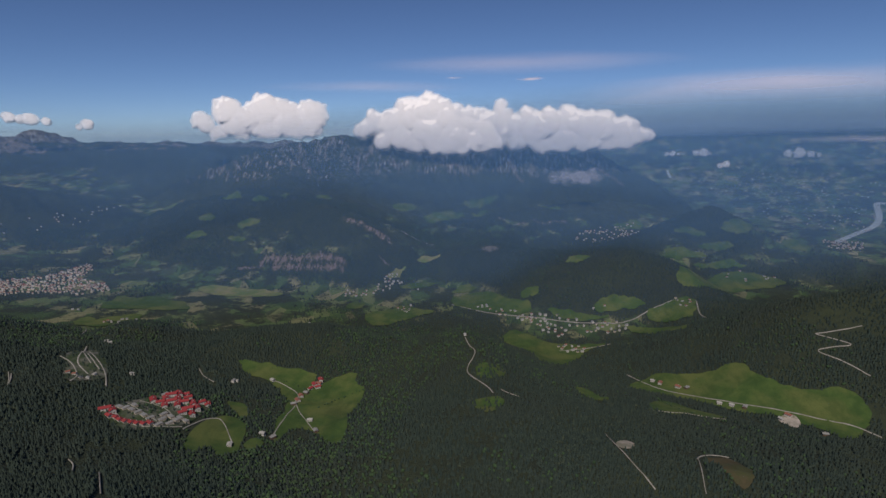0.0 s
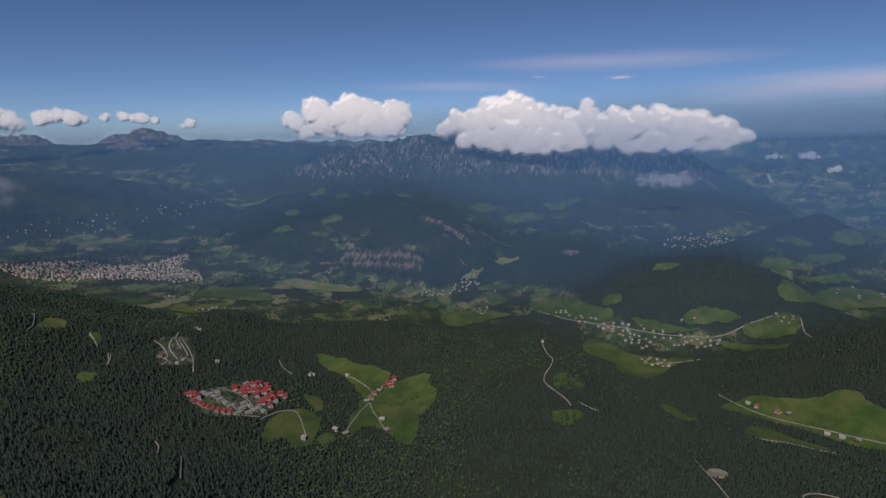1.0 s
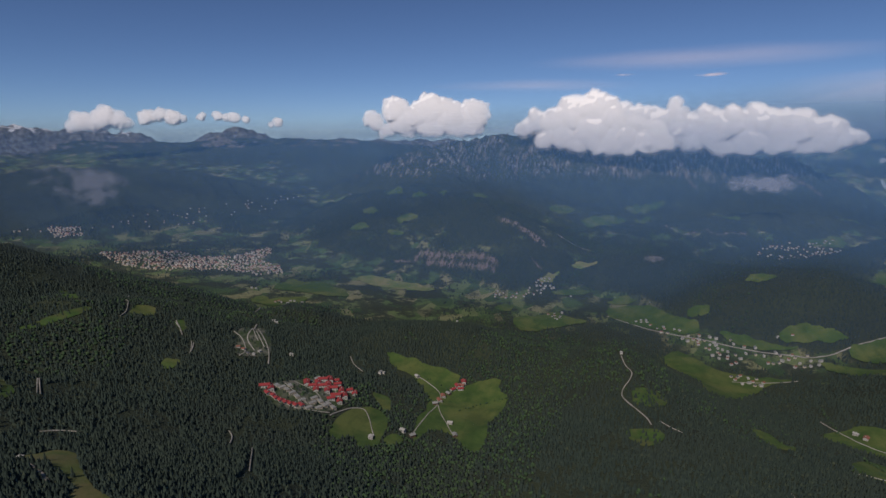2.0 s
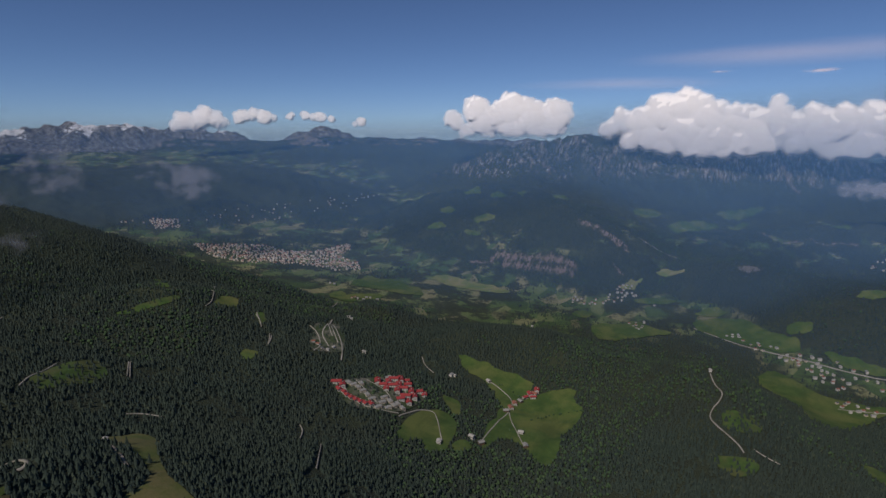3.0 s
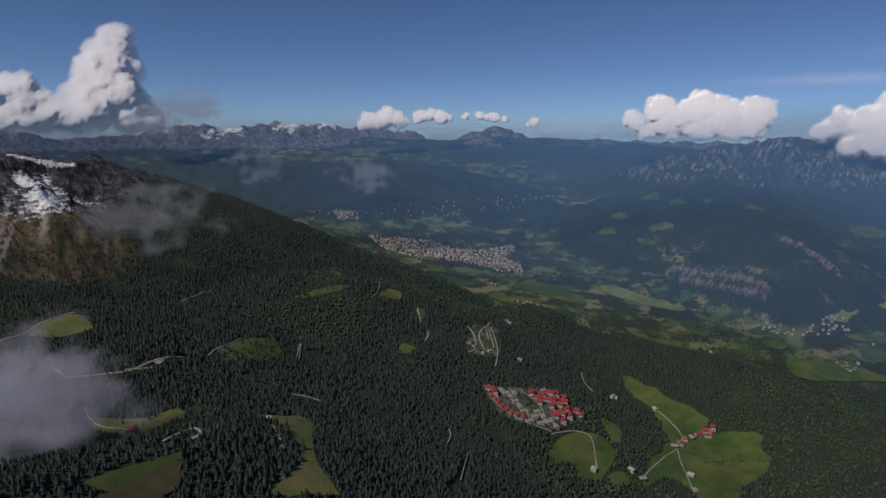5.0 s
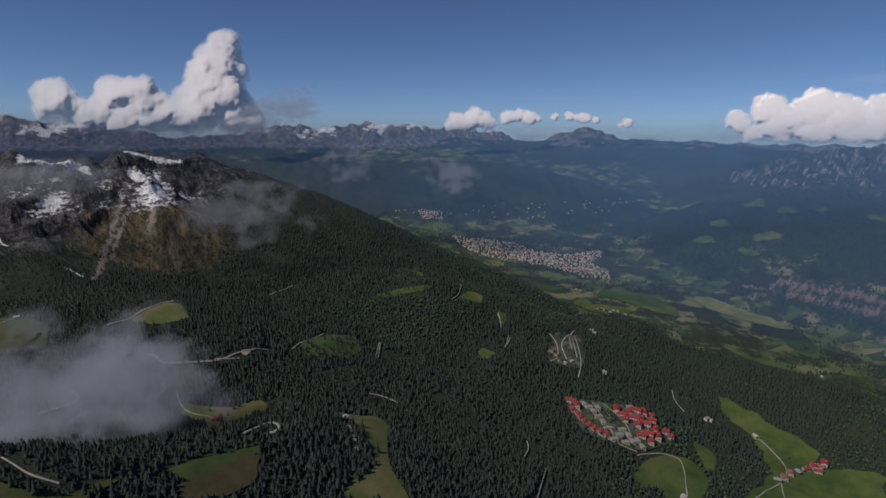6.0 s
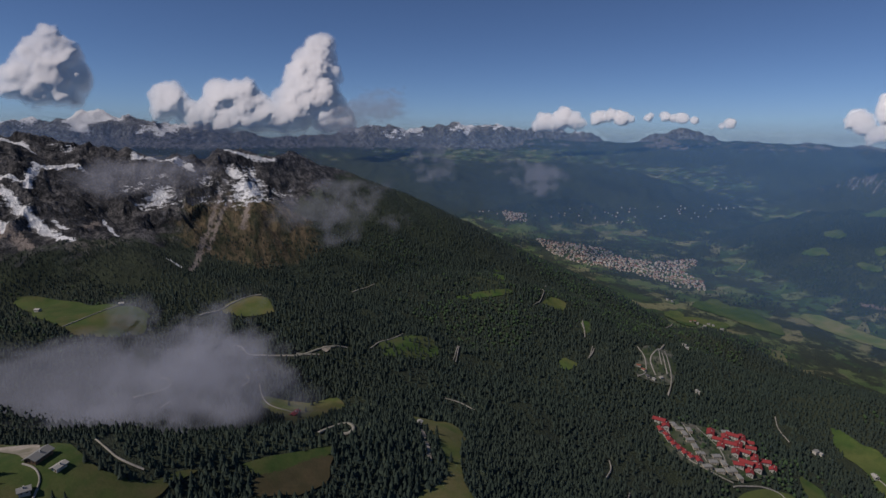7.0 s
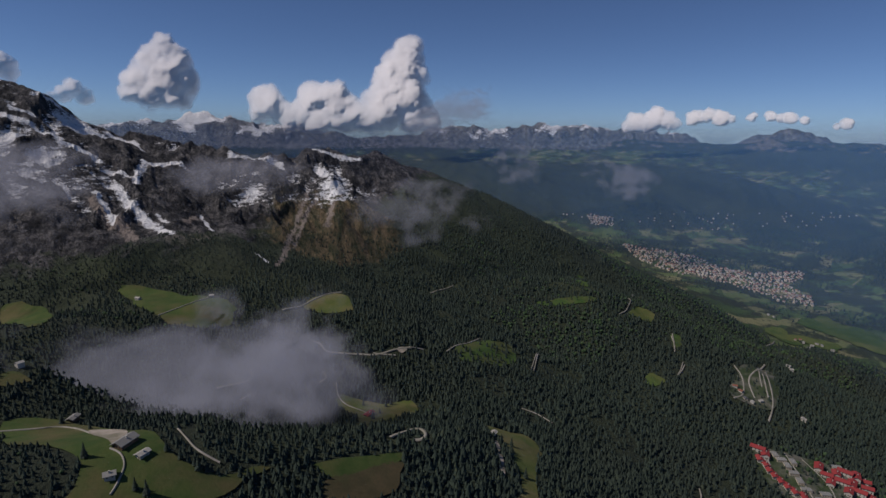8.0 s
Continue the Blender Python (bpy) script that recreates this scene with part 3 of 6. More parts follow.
FIELDS.append(("lush", [(-351.0, 1670.5), (-277.4, 1718.1), (-229.8, 1781.7), (-187.5, 1737.6), (-112.3, 1716.1), (-180.8, 1670.6), (-242.7, 1601.1), (-282.1, 1530.9), (-327.4, 1575.8)]))
FIELDS.append(("lush", [(-425.5, 1736.9), (-380.7, 1775.0), (-356.2, 1725.9), (-390.9, 1688.7)]))
FIELDS.append(("lush", [(343.0, 1621.5), (373.8, 1653.1), (415.3, 1651.9), (482.0, 1618.8), (509.0, 1597.1), (443.5, 1593.8), (364.1, 1602.3)]))
FIELDS.append(("lush", [(487.8, 1577.9), (563.1, 1616.2), (649.9, 1632.1), (608.6, 1499.4), (543.8, 1505.9), (492.6, 1537.8)]))
FIELDS.append(("lush", [(204.8, 1657.2), (268.5, 1625.2), (346.4, 1594.8), (408.3, 1580.7), (326.7, 1576.3), (240.1, 1599.9)]))
FIELDS.append(("lush", [(416.1, 1544.6), (518.5, 1474.8), (562.1, 1434.3), (528.2, 1380.9), (431.4, 1482.7)]))
FIELDS.append(("lush", [(144.5, 1772.8), (214.0, 1742.8), (191.7, 1698.0), (149.7, 1722.1)]))
FIELDS.append(("lush", [(289.9, 1804.6), (316.9, 1838.8), (387.2, 1820.1), (336.7, 1790.4)]))
FIELDS.append(("lush", [(627.7, 1746.1), (854.6, 2013.3), (985.5, 1996.9), (1076.8, 1944.7), (1020.5, 1854.9), (867.7, 1858.6), (705.0, 1690.3), (621.3, 1671.5)]))
FIELDS.append(("lush", [(747.2, 2218.5), (794.7, 2198.8), (903.6, 2143.8), (837.2, 2131.7), (741.6, 2129.5)]))
FIELDS.append(("lush", [(974.7, 2282.6), (1119.9, 2357.6), (1099.7, 2239.0), (1013.4, 2213.9)]))
FIELDS.append(("lush", [(792.2, 2330.9), (871.7, 2302.1), (940.5, 2247.1), (854.2, 2249.2)]))
FIELDS.append(("lush", [(-1121.1, 1522.6), (-1124.5, 1607.1), (-1127.7, 1654.8), (-1063.0, 1624.2), (-1031.0, 1662.9), (-968.7, 1649.9), (-886.4, 1613.8), (-860.8, 1563.5), (-989.1, 1530.6), (-1068.3, 1520.4)]))
FIELDS.append(("lush", [(-1086.0, 1359.0), (-1102.6, 1447.1), (-1059.3, 1431.8), (-976.3, 1380.6), (-979.2, 1339.6)]))
FIELDS.append(("lush", [(-1048.8, 1404.9), (-1032.3, 1465.0), (-963.3, 1509.9), (-937.2, 1418.5)]))
FIELDS.append(("lush", [(696.0, 2840.2), (837.8, 2896.2), (842.7, 2810.8), (705.7, 2761.1)]))
FIELDS.append(("lush", [(863.8, 2211.9), (984.4, 2194.1), (978.2, 2125.4), (887.5, 2156.0)]))
FIELDS.append(("lush", [(1165.8, 2175.1), (1229.4, 2137.9), (1239.6, 2079.7), (1171.9, 2102.1)]))
FIELDS.append(("lush", [(799.6, 2114.0), (938.0, 2075.2), (997.3, 2023.6), (863.7, 2036.9)]))
FIELDS.append(("lush", [(1551.2, 3210.2), (1615.8, 3091.7), (1525.2, 2964.0), (1489.8, 3074.0)]))
FIELDS.append(("lush", [(-102.4, 1885.7), (-43.7, 1932.0), (16.6, 1902.6), (-23.1, 1883.1)]))
FIELDS.append(("lush", [(-285.7, 1916.5), (-168.0, 1966.5), (-135.6, 1941.5), (-243.2, 1898.6)]))
FIELDS.append(("hay", [(-948.9, 1775.8), (-898.7, 1815.3), (-794.8, 1802.7), (-659.7, 1808.5), (-637.0, 1769.1), (-728.7, 1733.4), (-870.4, 1712.2)]))
FIELDS.append(("lush", [(-293.0, 2979.5), (-164.7, 3167.6), (-36.2, 3194.1), (-127.9, 3041.5), (-259.7, 2943.5)]))
FIELDS.append(("lush", [(-86.3, 3265.5), (30.3, 3346.4), (165.2, 3351.9), (96.5, 3301.8), (-36.6, 3250.0)]))
FIELDS.append(("lush", [(-20.0, 3205.6), (62.3, 3257.2), (67.9, 3210.3), (-10.2, 3175.2)]))
FIELDS.append(("lush", [(-467.2, 3027.5), (-355.7, 3146.1), (-317.1, 3073.7), (-427.8, 2962.5)]))
FIELDS.append(("lush", [(333.3, 3038.3), (473.9, 3008.8), (423.9, 2926.7)]))
FIELDS.append(("lush", [(-1165.5, 2494.8), (-1055.4, 2487.6), (-1030.9, 2425.0), (-1122.1, 2426.8)]))
FIELDS.append(("lush", [(-999.6, 2443.4), (-980.1, 2496.1), (-919.2, 2469.9), (-941.4, 2421.9)]))
FIELDS.append(("lush", [(-911.8, 2486.2), (-946.9, 2702.7), (-878.4, 2705.7), (-832.5, 2441.5)]))
FIELDS.append(("lush", [(-817.4, 2785.5), (-802.1, 2892.4), (-726.7, 2824.1), (-762.5, 2738.2)]))
FIELDS.append(("lush", [(-998.3, 2240.1), (-962.6, 2305.8), (-887.0, 2298.8), (-914.8, 2239.8), (-978.8, 2220.4)]))
FIELDS.append(("lush", [(-1166.6, 2114.1), (-1137.7, 2176.2), (-1078.4, 2175.4), (-1096.7, 2112.6)]))
FIELDS.append(("lush", [(-1179.6, 2295.6), (-1126.7, 2317.3), (-1091.0, 2261.8), (-1146.8, 2250.5)]))
FIELDS.append(("lush", [(-979.1, 2133.2), (-928.9, 2152.4), (-889.5, 2108.7), (-948.4, 2086.5)]))
FIELDS.append(("hay", [(-230.5, 2081.2), (-191.7, 2139.1), (-124.1, 2124.8), (-197.4, 2074.3)]))
FIELDS.append(("hay", [(-320.6, 1949.4), (-286.0, 2002.3), (-256.9, 2023.9), (-269.4, 1985.7), (-297.7, 1930.9)]))
FIELDS.append(("alm", [(-538.6, -29.6), (-544.2, -11.1), (-541.8, 10.6), (-525.6, 25.3), (-476.8, 63.7), (-479.8, 76.7), (-452.8, 86.8), (-439.8, 100.6), (-439.0, 123.4), (-444.1, 147.8), (-441.4, 153.0), (-432.8, 130.0), (-421.0, 117.1), (-409.6, 108.1), (-410.0, 38.4), (-426.4, 45.8), (-438.2, 47.8), (-449.8, 38.2), (-468.0, 12.5), (-478.4, -8.6)]))
FIELDS.append(("dry", [(-626.8, 220.1), (-636.2, 230.4), (-629.3, 250.0), (-620.2, 272.3), (-628.3, 299.5), (-620.2, 309.9), (-583.5, 295.5), (-565.4, 270.1), (-536.3, 236.4), (-524.7, 224.2), (-594.2, 237.2), (-600.9, 221.6)]))
FIELDS.append(("alm", [(-451.1, 180.1), (-456.8, 198.9), (-464.4, 221.3), (-472.6, 254.7), (-462.3, 250.8), (-449.4, 213.9), (-440.4, 186.3), (-444.5, 183.1)]))
FIELDS.append(("brown", [(-465.8, 252.7), (-443.0, 242.7), (-433.4, 230.8), (-425.8, 208.9), (-422.1, 178.1), (-441.3, 186.5), (-450.4, 214.1)]))
FIELDS.append(("dry", [(-559.5, 353.8), (-556.3, 361.8), (-551.9, 378.8), (-547.8, 402.8), (-526.8, 407.4), (-495.3, 390.9), (-463.4, 365.2), (-441.0, 358.1), (-428.4, 351.0), (-426.1, 334.6), (-443.4, 341.0), (-465.8, 349.9), (-494.4, 356.1), (-519.0, 356.6)]))
FIELDS.append(("dry", [(-408.7, 287.9), (-420.9, 304.7), (-420.7, 322.3), (-450.7, 360.8), (-416.7, 349.3), (-400.2, 349.0), (-383.9, 345.4)]))
FIELDS.append(("young", [(-725.0, 384.4), (-749.1, 422.1), (-769.3, 465.3), (-755.6, 499.0), (-714.9, 474.0), (-697.3, 440.7), (-696.5, 393.0)]))
FIELDS.append(("dry", [(-799.7, 208.2), (-823.7, 221.9), (-845.0, 255.3), (-836.6, 269.6), (-796.3, 277.4), (-780.3, 252.2), (-786.8, 224.4)]))
FIELDS.append(("alm", [(-877.3, -19.1), (-875.1, 7.1), (-849.4, 48.8), (-814.9, 84.0), (-795.1, 129.8), (-742.8, 123.2), (-726.0, 82.9), (-731.6, 60.4), (-758.2, 46.6), (-824.9, 7.9)]))
FIELDS.append(("lush", [(-705.7, 683.6), (-707.6, 705.5), (-690.1, 711.7), (-681.5, 689.3), (-689.7, 676.1)]))
FIELDS.append(("young", [(-899.5, 609.7), (-898.6, 664.8), (-883.6, 718.4), (-868.3, 702.6), (-885.1, 612.8)]))
FIELDS.append(("young", [(-1084.0, 794.2), (-1096.0, 830.6), (-1059.8, 838.6), (-908.4, 722.9), (-932.1, 708.4)]))
FIELDS.append(("dry", [(-856.4, 764.7), (-874.3, 797.1), (-857.3, 814.8), (-842.0, 821.1), (-827.5, 778.6), (-839.1, 757.7)]))
FIELDS.append(("young", [(-800.0, 804.3), (-806.3, 834.2), (-777.4, 823.3), (-757.5, 788.9)]))
FIELDS.append(("alm", [(-886.1, -144.9), (-880.5, -113.7), (-828.5, -70.2), (-691.2, -36.8), (-679.5, -55.6), (-832.9, -128.2)]))
FIELDS.append(("alm", [(-600.8, -48.2), (-608.4, -39.3), (-602.3, -30.1), (-595.4, -24.6), (-581.3, -42.4)]))
FIELDS.append(("yard", [(-727.1, 894.1), (-726.2, 931.5), (-724.5, 969.0), (-661.8, 906.7), (-619.7, 846.3), (-632.2, 815.7), (-652.2, 793.0), (-675.4, 811.1), (-688.2, 841.4)]))
FIELDS.append(("gravel", [(-501.4, 31.4), (-496.0, 47.9), (-476.3, 64.5), (-456.0, 62.6), (-451.7, 58.7), (-461.7, 53.7), (-474.3, 43.0)]))
FIELDS.append(("gravel", [(187.8, 707.4), (207.8, 739.7), (226.9, 728.5), (208.2, 697.6)]))
FIELDS.append(("gravel", [(540.2, 950.8), (559.7, 970.3), (577.5, 966.7), (578.9, 941.8), (559.7, 923.9)]))
FIELDS.append(("brown", [(301.6, 704.5), (341.8, 726.8), (356.7, 717.1), (365.8, 666.1), (340.6, 642.4), (329.2, 656.1), (319.5, 683.8)]))
FIELDS.append(("gravel", [(-504.7, 345.6), (-511.7, 353.6), (-450.2, 332.5), (-444.8, 324.9)]))
FIELDS.append(("gravel", [(-710.3, 309.1), (-714.7, 321.8), (-709.4, 323.9), (-700.1, 313.3)]))
FIELDS.append(("yard", [(-573.4, 745.9), (-546.5, 809.5), (-502.5, 891.8), (-479.4, 845.3), (-449.6, 853.4), (-444.4, 814.4), (-449.3, 756.9), (-471.0, 721.6), (-504.8, 710.3), (-532.7, 717.7)]))
TRACKS.append((1.7, [(-21.4, 1056.9), (-13.1, 1019.0), (-0.1, 992.8), (-4.3, 961.3), (-14.4, 940.0), (-16.0, 910.1), (2.5, 869.0), (20.5, 835.7), (27.1, 815.1)]))
TRACKS.append((1.4, [(38.8, 839.4), (56.9, 837.2), (68.6, 835.9)]))
TRACKS.append((1.6, [(781.0, 1120.8), (742.8, 1119.6), (705.7, 1121.0), (688.6, 1125.1), (709.1, 1106.8), (736.4, 1088.4), (739.6, 1078.8), (702.4, 1083.9), (672.7, 1087.2), (691.3, 1062.7), (716.7, 1034.9), (734.4, 1013.4)]))
TRACKS.append((1.9, [(343.8, 1207.1), (365.2, 1151.2), (383.3, 1114.0), (431.6, 1072.3), (496.2, 1018.8), (574.5, 970.6), (618.0, 943.5), (652.3, 920.9), (680.5, 892.6)]))
TRACKS.append((1.9, [(302.3, 912.5), (352.8, 917.4), (404.4, 923.9), (440.8, 928.7)]))
TRACKS.append((1.4, [(189.8, 765.2), (190.2, 716.9), (196.3, 695.4), (204.5, 669.2), (213.0, 647.3), (222.3, 630.6)]))
TRACKS.append((1.6, [(297.9, 699.0), (309.0, 713.5), (330.2, 727.1), (353.4, 726.7)]))
TRACKS.append((1.2, [(301.6, 704.5), (287.4, 648.2), (284.1, 630.3)]))
TRACKS.append((2.9, [(-78.6, 1784.6), (-12.5, 1734.0), (49.8, 1678.2), (150.8, 1627.2), (246.5, 1586.3), (341.0, 1565.9), (430.9, 1540.7), (506.1, 1586.6), (563.1, 1616.2), (649.9, 1632.1), (614.2, 1515.0), (623.5, 1445.0)]))
TRACKS.append((1.9, [(218.0, 1388.7), (294.3, 1406.6), (358.5, 1430.7)]))
TRACKS.append((1.7, [(-444.2, 749.2), (-439.9, 790.1), (-424.6, 824.6), (-406.3, 806.4), (-382.2, 770.2), (-373.4, 759.5)]))
TRACKS.append((1.7, [(-406.8, 1020.5), (-382.8, 1015.2), (-350.4, 999.8), (-333.9, 958.3), (-336.0, 893.1), (-332.0, 811.9)]))
TRACKS.append((1.7, [(-334.5, 942.7), (-318.3, 911.5), (-292.1, 874.0), (-273.1, 846.3)]))
TRACKS.append((2.2, [(-557.5, 759.7), (-540.3, 743.9), (-507.5, 727.8), (-483.9, 724.9), (-463.0, 739.3), (-448.4, 755.6)]))
TRACKS.append((1.9, [(-542.8, 804.5), (-505.9, 801.0), (-482.2, 782.6), (-461.2, 767.2)]))
TRACKS.append((1.9, [(-553.7, 787.8), (-513.5, 764.9), (-480.1, 745.9)]))
TRACKS.append((1.6, [(-449.1, 573.2), (-414.3, 527.0), (-392.8, 498.5)]))
TRACKS.append((1.6, [(-506.5, 599.3), (-493.0, 590.3), (-474.2, 562.0)]))
TRACKS.append((1.6, [(-545.9, 1004.0), (-520.3, 971.0), (-492.9, 954.7)]))
TRACKS.append((2.2, [(-993.7, 1302.5), (-965.0, 1262.0), (-945.0, 1215.0)]))
TRACKS.append((1.7, [(-802.1, 818.3), (-759.8, 787.4)]))
TRACKS.append((1.7, [(-728.5, 779.5), (-715.9, 763.7), (-704.2, 744.8)]))
TRACKS.append((1.4, [(-754.9, 531.0), (-729.0, 512.0), (-704.3, 494.2)]))
TRACKS.append((1.4, [(-785.1, 182.5), (-799.4, 204.7), (-824.6, 229.4), (-843.0, 255.0), (-842.9, 266.7)]))
TRACKS.append((1.4, [(-704.0, 279.3), (-700.0, 292.1), (-698.6, 305.6)]))
TRACKS.append((1.4, [(-711.4, 317.6), (-716.8, 332.3), (-717.2, 347.2)]))
TRACKS.append((1.3, [(-719.7, 378.5), (-735.5, 400.3), (-745.7, 420.7), (-771.9, 448.8)]))
TRACKS.append((1.3, [(-657.8, 228.1), (-634.0, 225.9), (-617.5, 230.1), (-606.5, 245.4), (-594.3, 251.5)]))
TRACKS.append((1.4, [(-521.0, -23.9), (-522.6, -4.8), (-526.8, 11.0), (-511.6, 25.4), (-487.4, 38.2)]))
TRACKS.append((1.0, [(-448.8, 57.7), (-444.3, 64.5), (-435.4, 67.8), (-427.6, 66.8), (-420.4, 65.0), (-415.4, 62.9)]))
TRACKS.append((1.2, [(-479.8, 92.3), (-460.0, 100.9), (-451.4, 106.4), (-446.2, 113.3), (-442.7, 120.0)]))
TRACKS.append((1.2, [(-596.9, 128.1), (-613.0, 135.5), (-627.7, 143.3)]))
TRACKS.append((1.3, [(-655.1, 209.6), (-665.1, 220.1), (-673.8, 216.5)]))
TRACKS.append((1.0, [(-754.8, 47.0), (-773.0, 62.5), (-792.9, 85.3), (-807.8, 100.5)]))
TRACKS.append((1.4, [(-838.1, 733.5), (-852.4, 761.7), (-903.8, 811.5), (-911.8, 804.7)]))
TRACKS.append((2.8, [(-743.3, 968.9), (-707.7, 905.5), (-690.3, 869.6), (-664.2, 850.4), (-650.1, 840.7)]))
TRACKS.append((2.4, [(-721.1, 873.8), (-701.0, 868.1), (-676.2, 848.0), (-655.0, 823.1), (-647.2, 795.6)]))
TRACKS.append((2.6, [(-718.4, 941.0), (-678.8, 902.8), (-646.4, 873.9), (-625.1, 848.6), (-606.8, 819.7)]))
TRACKS.append((2.2, [(-703.7, 916.5), (-671.9, 886.5), (-646.4, 864.1)]))
TRACKS.append((2.2, [(-727.9, 935.0), (-688.9, 893.5), (-669.9, 877.1)]))
TRACKS.append((3.2, [(-486.1, 244.6), (-497.3, 255.9), (-506.4, 267.5), (-506.8, 275.8), (-497.9, 278.0), (-488.4, 275.9), (-483.1, 270.1), (-483.8, 264.5)]))
TRACKS.append((2.0, [(-726.2, 212.2), (-723.2, 222.0), (-709.7, 223.6), (-706.8, 239.7), (-704.5, 262.9), (-699.2, 284.5), (-710.8, 317.0), (-713.9, 329.5)]))
TRACKS.append((1.8, [(-667.5, 133.7), (-667.9, 142.2), (-655.7, 142.7), (-645.1, 134.1), (-634.1, 120.0), (-624.2, 108.7)]))
TRACKS.append((1.4, [(-616.7, 434.3), (-608.8, 451.6), (-593.3, 461.9)]))
TRACKS.append((1.4, [(-699.7, 495.4), (-729.8, 515.8), (-760.8, 537.1)]))
TRACKS.append((1.6, [(-797.0, 811.7), (-776.3, 798.7), (-756.8, 784.1)]))
TRACKS.append((1.6, [(-735.6, 782.5), (-714.5, 758.8), (-702.5, 741.2)]))
TRACKS.append((1.5, [(-952.0, 434.0), (-967.4, 465.3), (-975.1, 484.1)]))
VILLAGES["town"] = (230, [(-1879.2, 1536.0), (-1804.5, 1610.6), (-1674.9, 1709.3), (-1506.1, 1723.0), (-1468.2, 1758.2), (-1442.4, 1962.5), (-1375.7, 1891.9), (-1350.8, 1772.9), (-1231.4, 1744.5), (-1179.8, 1677.6), (-1239.4, 1616.4), (-1336.0, 1612.9), (-1425.1, 1567.0), (-1559.3, 1480.4), (-1690.3, 1467.9)])
VILLAGES["town_west"] = (26, [(-2158.6, 1562.0), (-2120.8, 1667.7), (-2051.6, 1619.1), (-2087.8, 1531.0)])
VILLAGES["town_edge"] = (10, [(-1096.6, 1181.3), (-1120.4, 1312.1), (-1043.1, 1208.8), (-1062.6, 1148.4)])
VILLAGES["terrace"] = (12, [(-1029.0, 1403.8), (-988.9, 1449.0), (-937.8, 1436.7), (-931.9, 1351.7), (-998.2, 1374.4)])
VILLAGES["valley"] = (60, [(50.8, 1714.8), (152.6, 1648.8), (249.8, 1610.5), (342.3, 1573.0), (432.6, 1548.0), (449.5, 1504.7), (375.1, 1502.4), (269.1, 1521.2), (224.9, 1489.4), (163.4, 1581.4), (83.4, 1644.8)])
VILLAGES["farmrow"] = (6, [(-3.3, 1775.9), (48.0, 1744.3), (46.8, 1697.5), (5.8, 1719.6)])
VILLAGES["hilltop_farms"] = (7, [(585.6, 1636.9), (646.6, 1623.3), (604.6, 1552.3), (575.1, 1578.7)])
VILLAGES["east_farms"] = (9, [(882.2, 2033.2), (1102.1, 1956.9), (886.9, 1903.6)])
VILLAGES["junction"] = (24, [(-369.5, 1873.3), (-329.5, 1939.4), (-282.6, 1974.3), (-263.8, 1937.3), (-300.5, 1877.5), (-355.5, 1848.7)])
VILLAGES["villa"] = (9, [(-261.2, 1733.7), (-214.7, 1782.0), (-194.4, 1715.1), (-230.8, 1669.6)])
VILLAGES["houses"] = (12, [(215.5, 1422.2), (255.0, 1435.8), (294.3, 1406.6), (273.7, 1374.3), (231.4, 1380.8)])
VILLAGES["river_row"] = (10, [(-493.9, 1848.8), (-377.6, 1862.4), (-371.2, 1826.2), (-465.1, 1809.7)])
VILLAGES["far_village"] = (30, [(455.5, 2661.0), (801.0, 2863.9), (728.0, 2464.8), (523.0, 2593.3)])
VILLAGES["plain_town"] = (110, [(1390.5, 4064.5), (2097.9, 3880.8), (2474.0, 3582.1), (1923.7, 2719.9), (1697.9, 2970.4), (1591.2, 3299.5)])
VILLAGES["plain_west"] = (30, [(1651.6, 2737.8), (1807.4, 2657.1), (1729.6, 2535.0), (1622.5, 2599.0)])
VILLAGES["valley_far"] = (70, [(-2267.4, 1416.6), (-2167.8, 1867.4), (-1936.8, 2410.4), (-1892.1, 2912.2), (-1778.8, 2432.1), (-1975.6, 1880.3), (-2120.8, 1506.3)])
VILLAGES["camp_town"] = (20, [(-1545.9, 1675.7), (-1500.1, 1761.4), (-1411.2, 1649.3), (-1491.9, 1612.6)])
SPOTS["barn"] = (-453.6, 65.2)
SPOTS["shed_white"] = (-442.3, 76.3)
SPOTS["hut"] = (-426.5, 61.2)
SPOTS["redhouse"] = (-591.4, 249.7)
SPOTS["whitehouse"] = (-524.0, 354.7)
SPOTS["farmstead"] = (-541.9, 14.2)
SPOTS["hut_meadow"] = (-374.6, 750.1)
SPOTS["hamA"] = (-405.5, 1017.8)
SPOTS["hamB"] = (-290.9, 882.3)
SPOTS["hamC"] = (-270.3, 845.5)
SPOTS["hamD"] = (-330.2, 808.2)
SPOTS["hamE"] = (-346.2, 807.7)
SPOTS["h1"] = (-336.9, 958.6)
SPOTS["h2"] = (-339.3, 940.3)
SPOTS["h3"] = (-337.5, 980.0)
SPOTS["h4"] = (-331.8, 995.6)
SPOTS["h5"] = (-328.0, 1011.6)
SPOTS["h6"] = (-323.1, 1024.8)
SPOTS["h7"] = (-315.3, 1030.2)
SPOTS["h8"] = (-315.1, 1019.0)
SPOTS["h9"] = (-315.4, 1041.1)
SPOTS["f1"] = (383.6, 1152.9)
SPOTS["f2"] = (394.0, 1137.0)
SPOTS["f3"] = (422.4, 1110.3)
SPOTS["f4"] = (436.6, 1102.3)
SPOTS["f5"] = (471.1, 1026.1)
SPOTS["f6"] = (489.2, 1014.4)
SPOTS["f7"] = (507.4, 1001.9)
SPOTS["f8"] = (566.2, 963.8)
SPOTS["f9"] = (592.6, 899.4)
SPOTS["f10"] = (549.5, 955.7)
SPOTS["w1"] = (-571.4, 1423.0)
SPOTS["w2"] = (-485.0, 1529.8)
SPOTS["c1"] = (-664.3, 828.0)
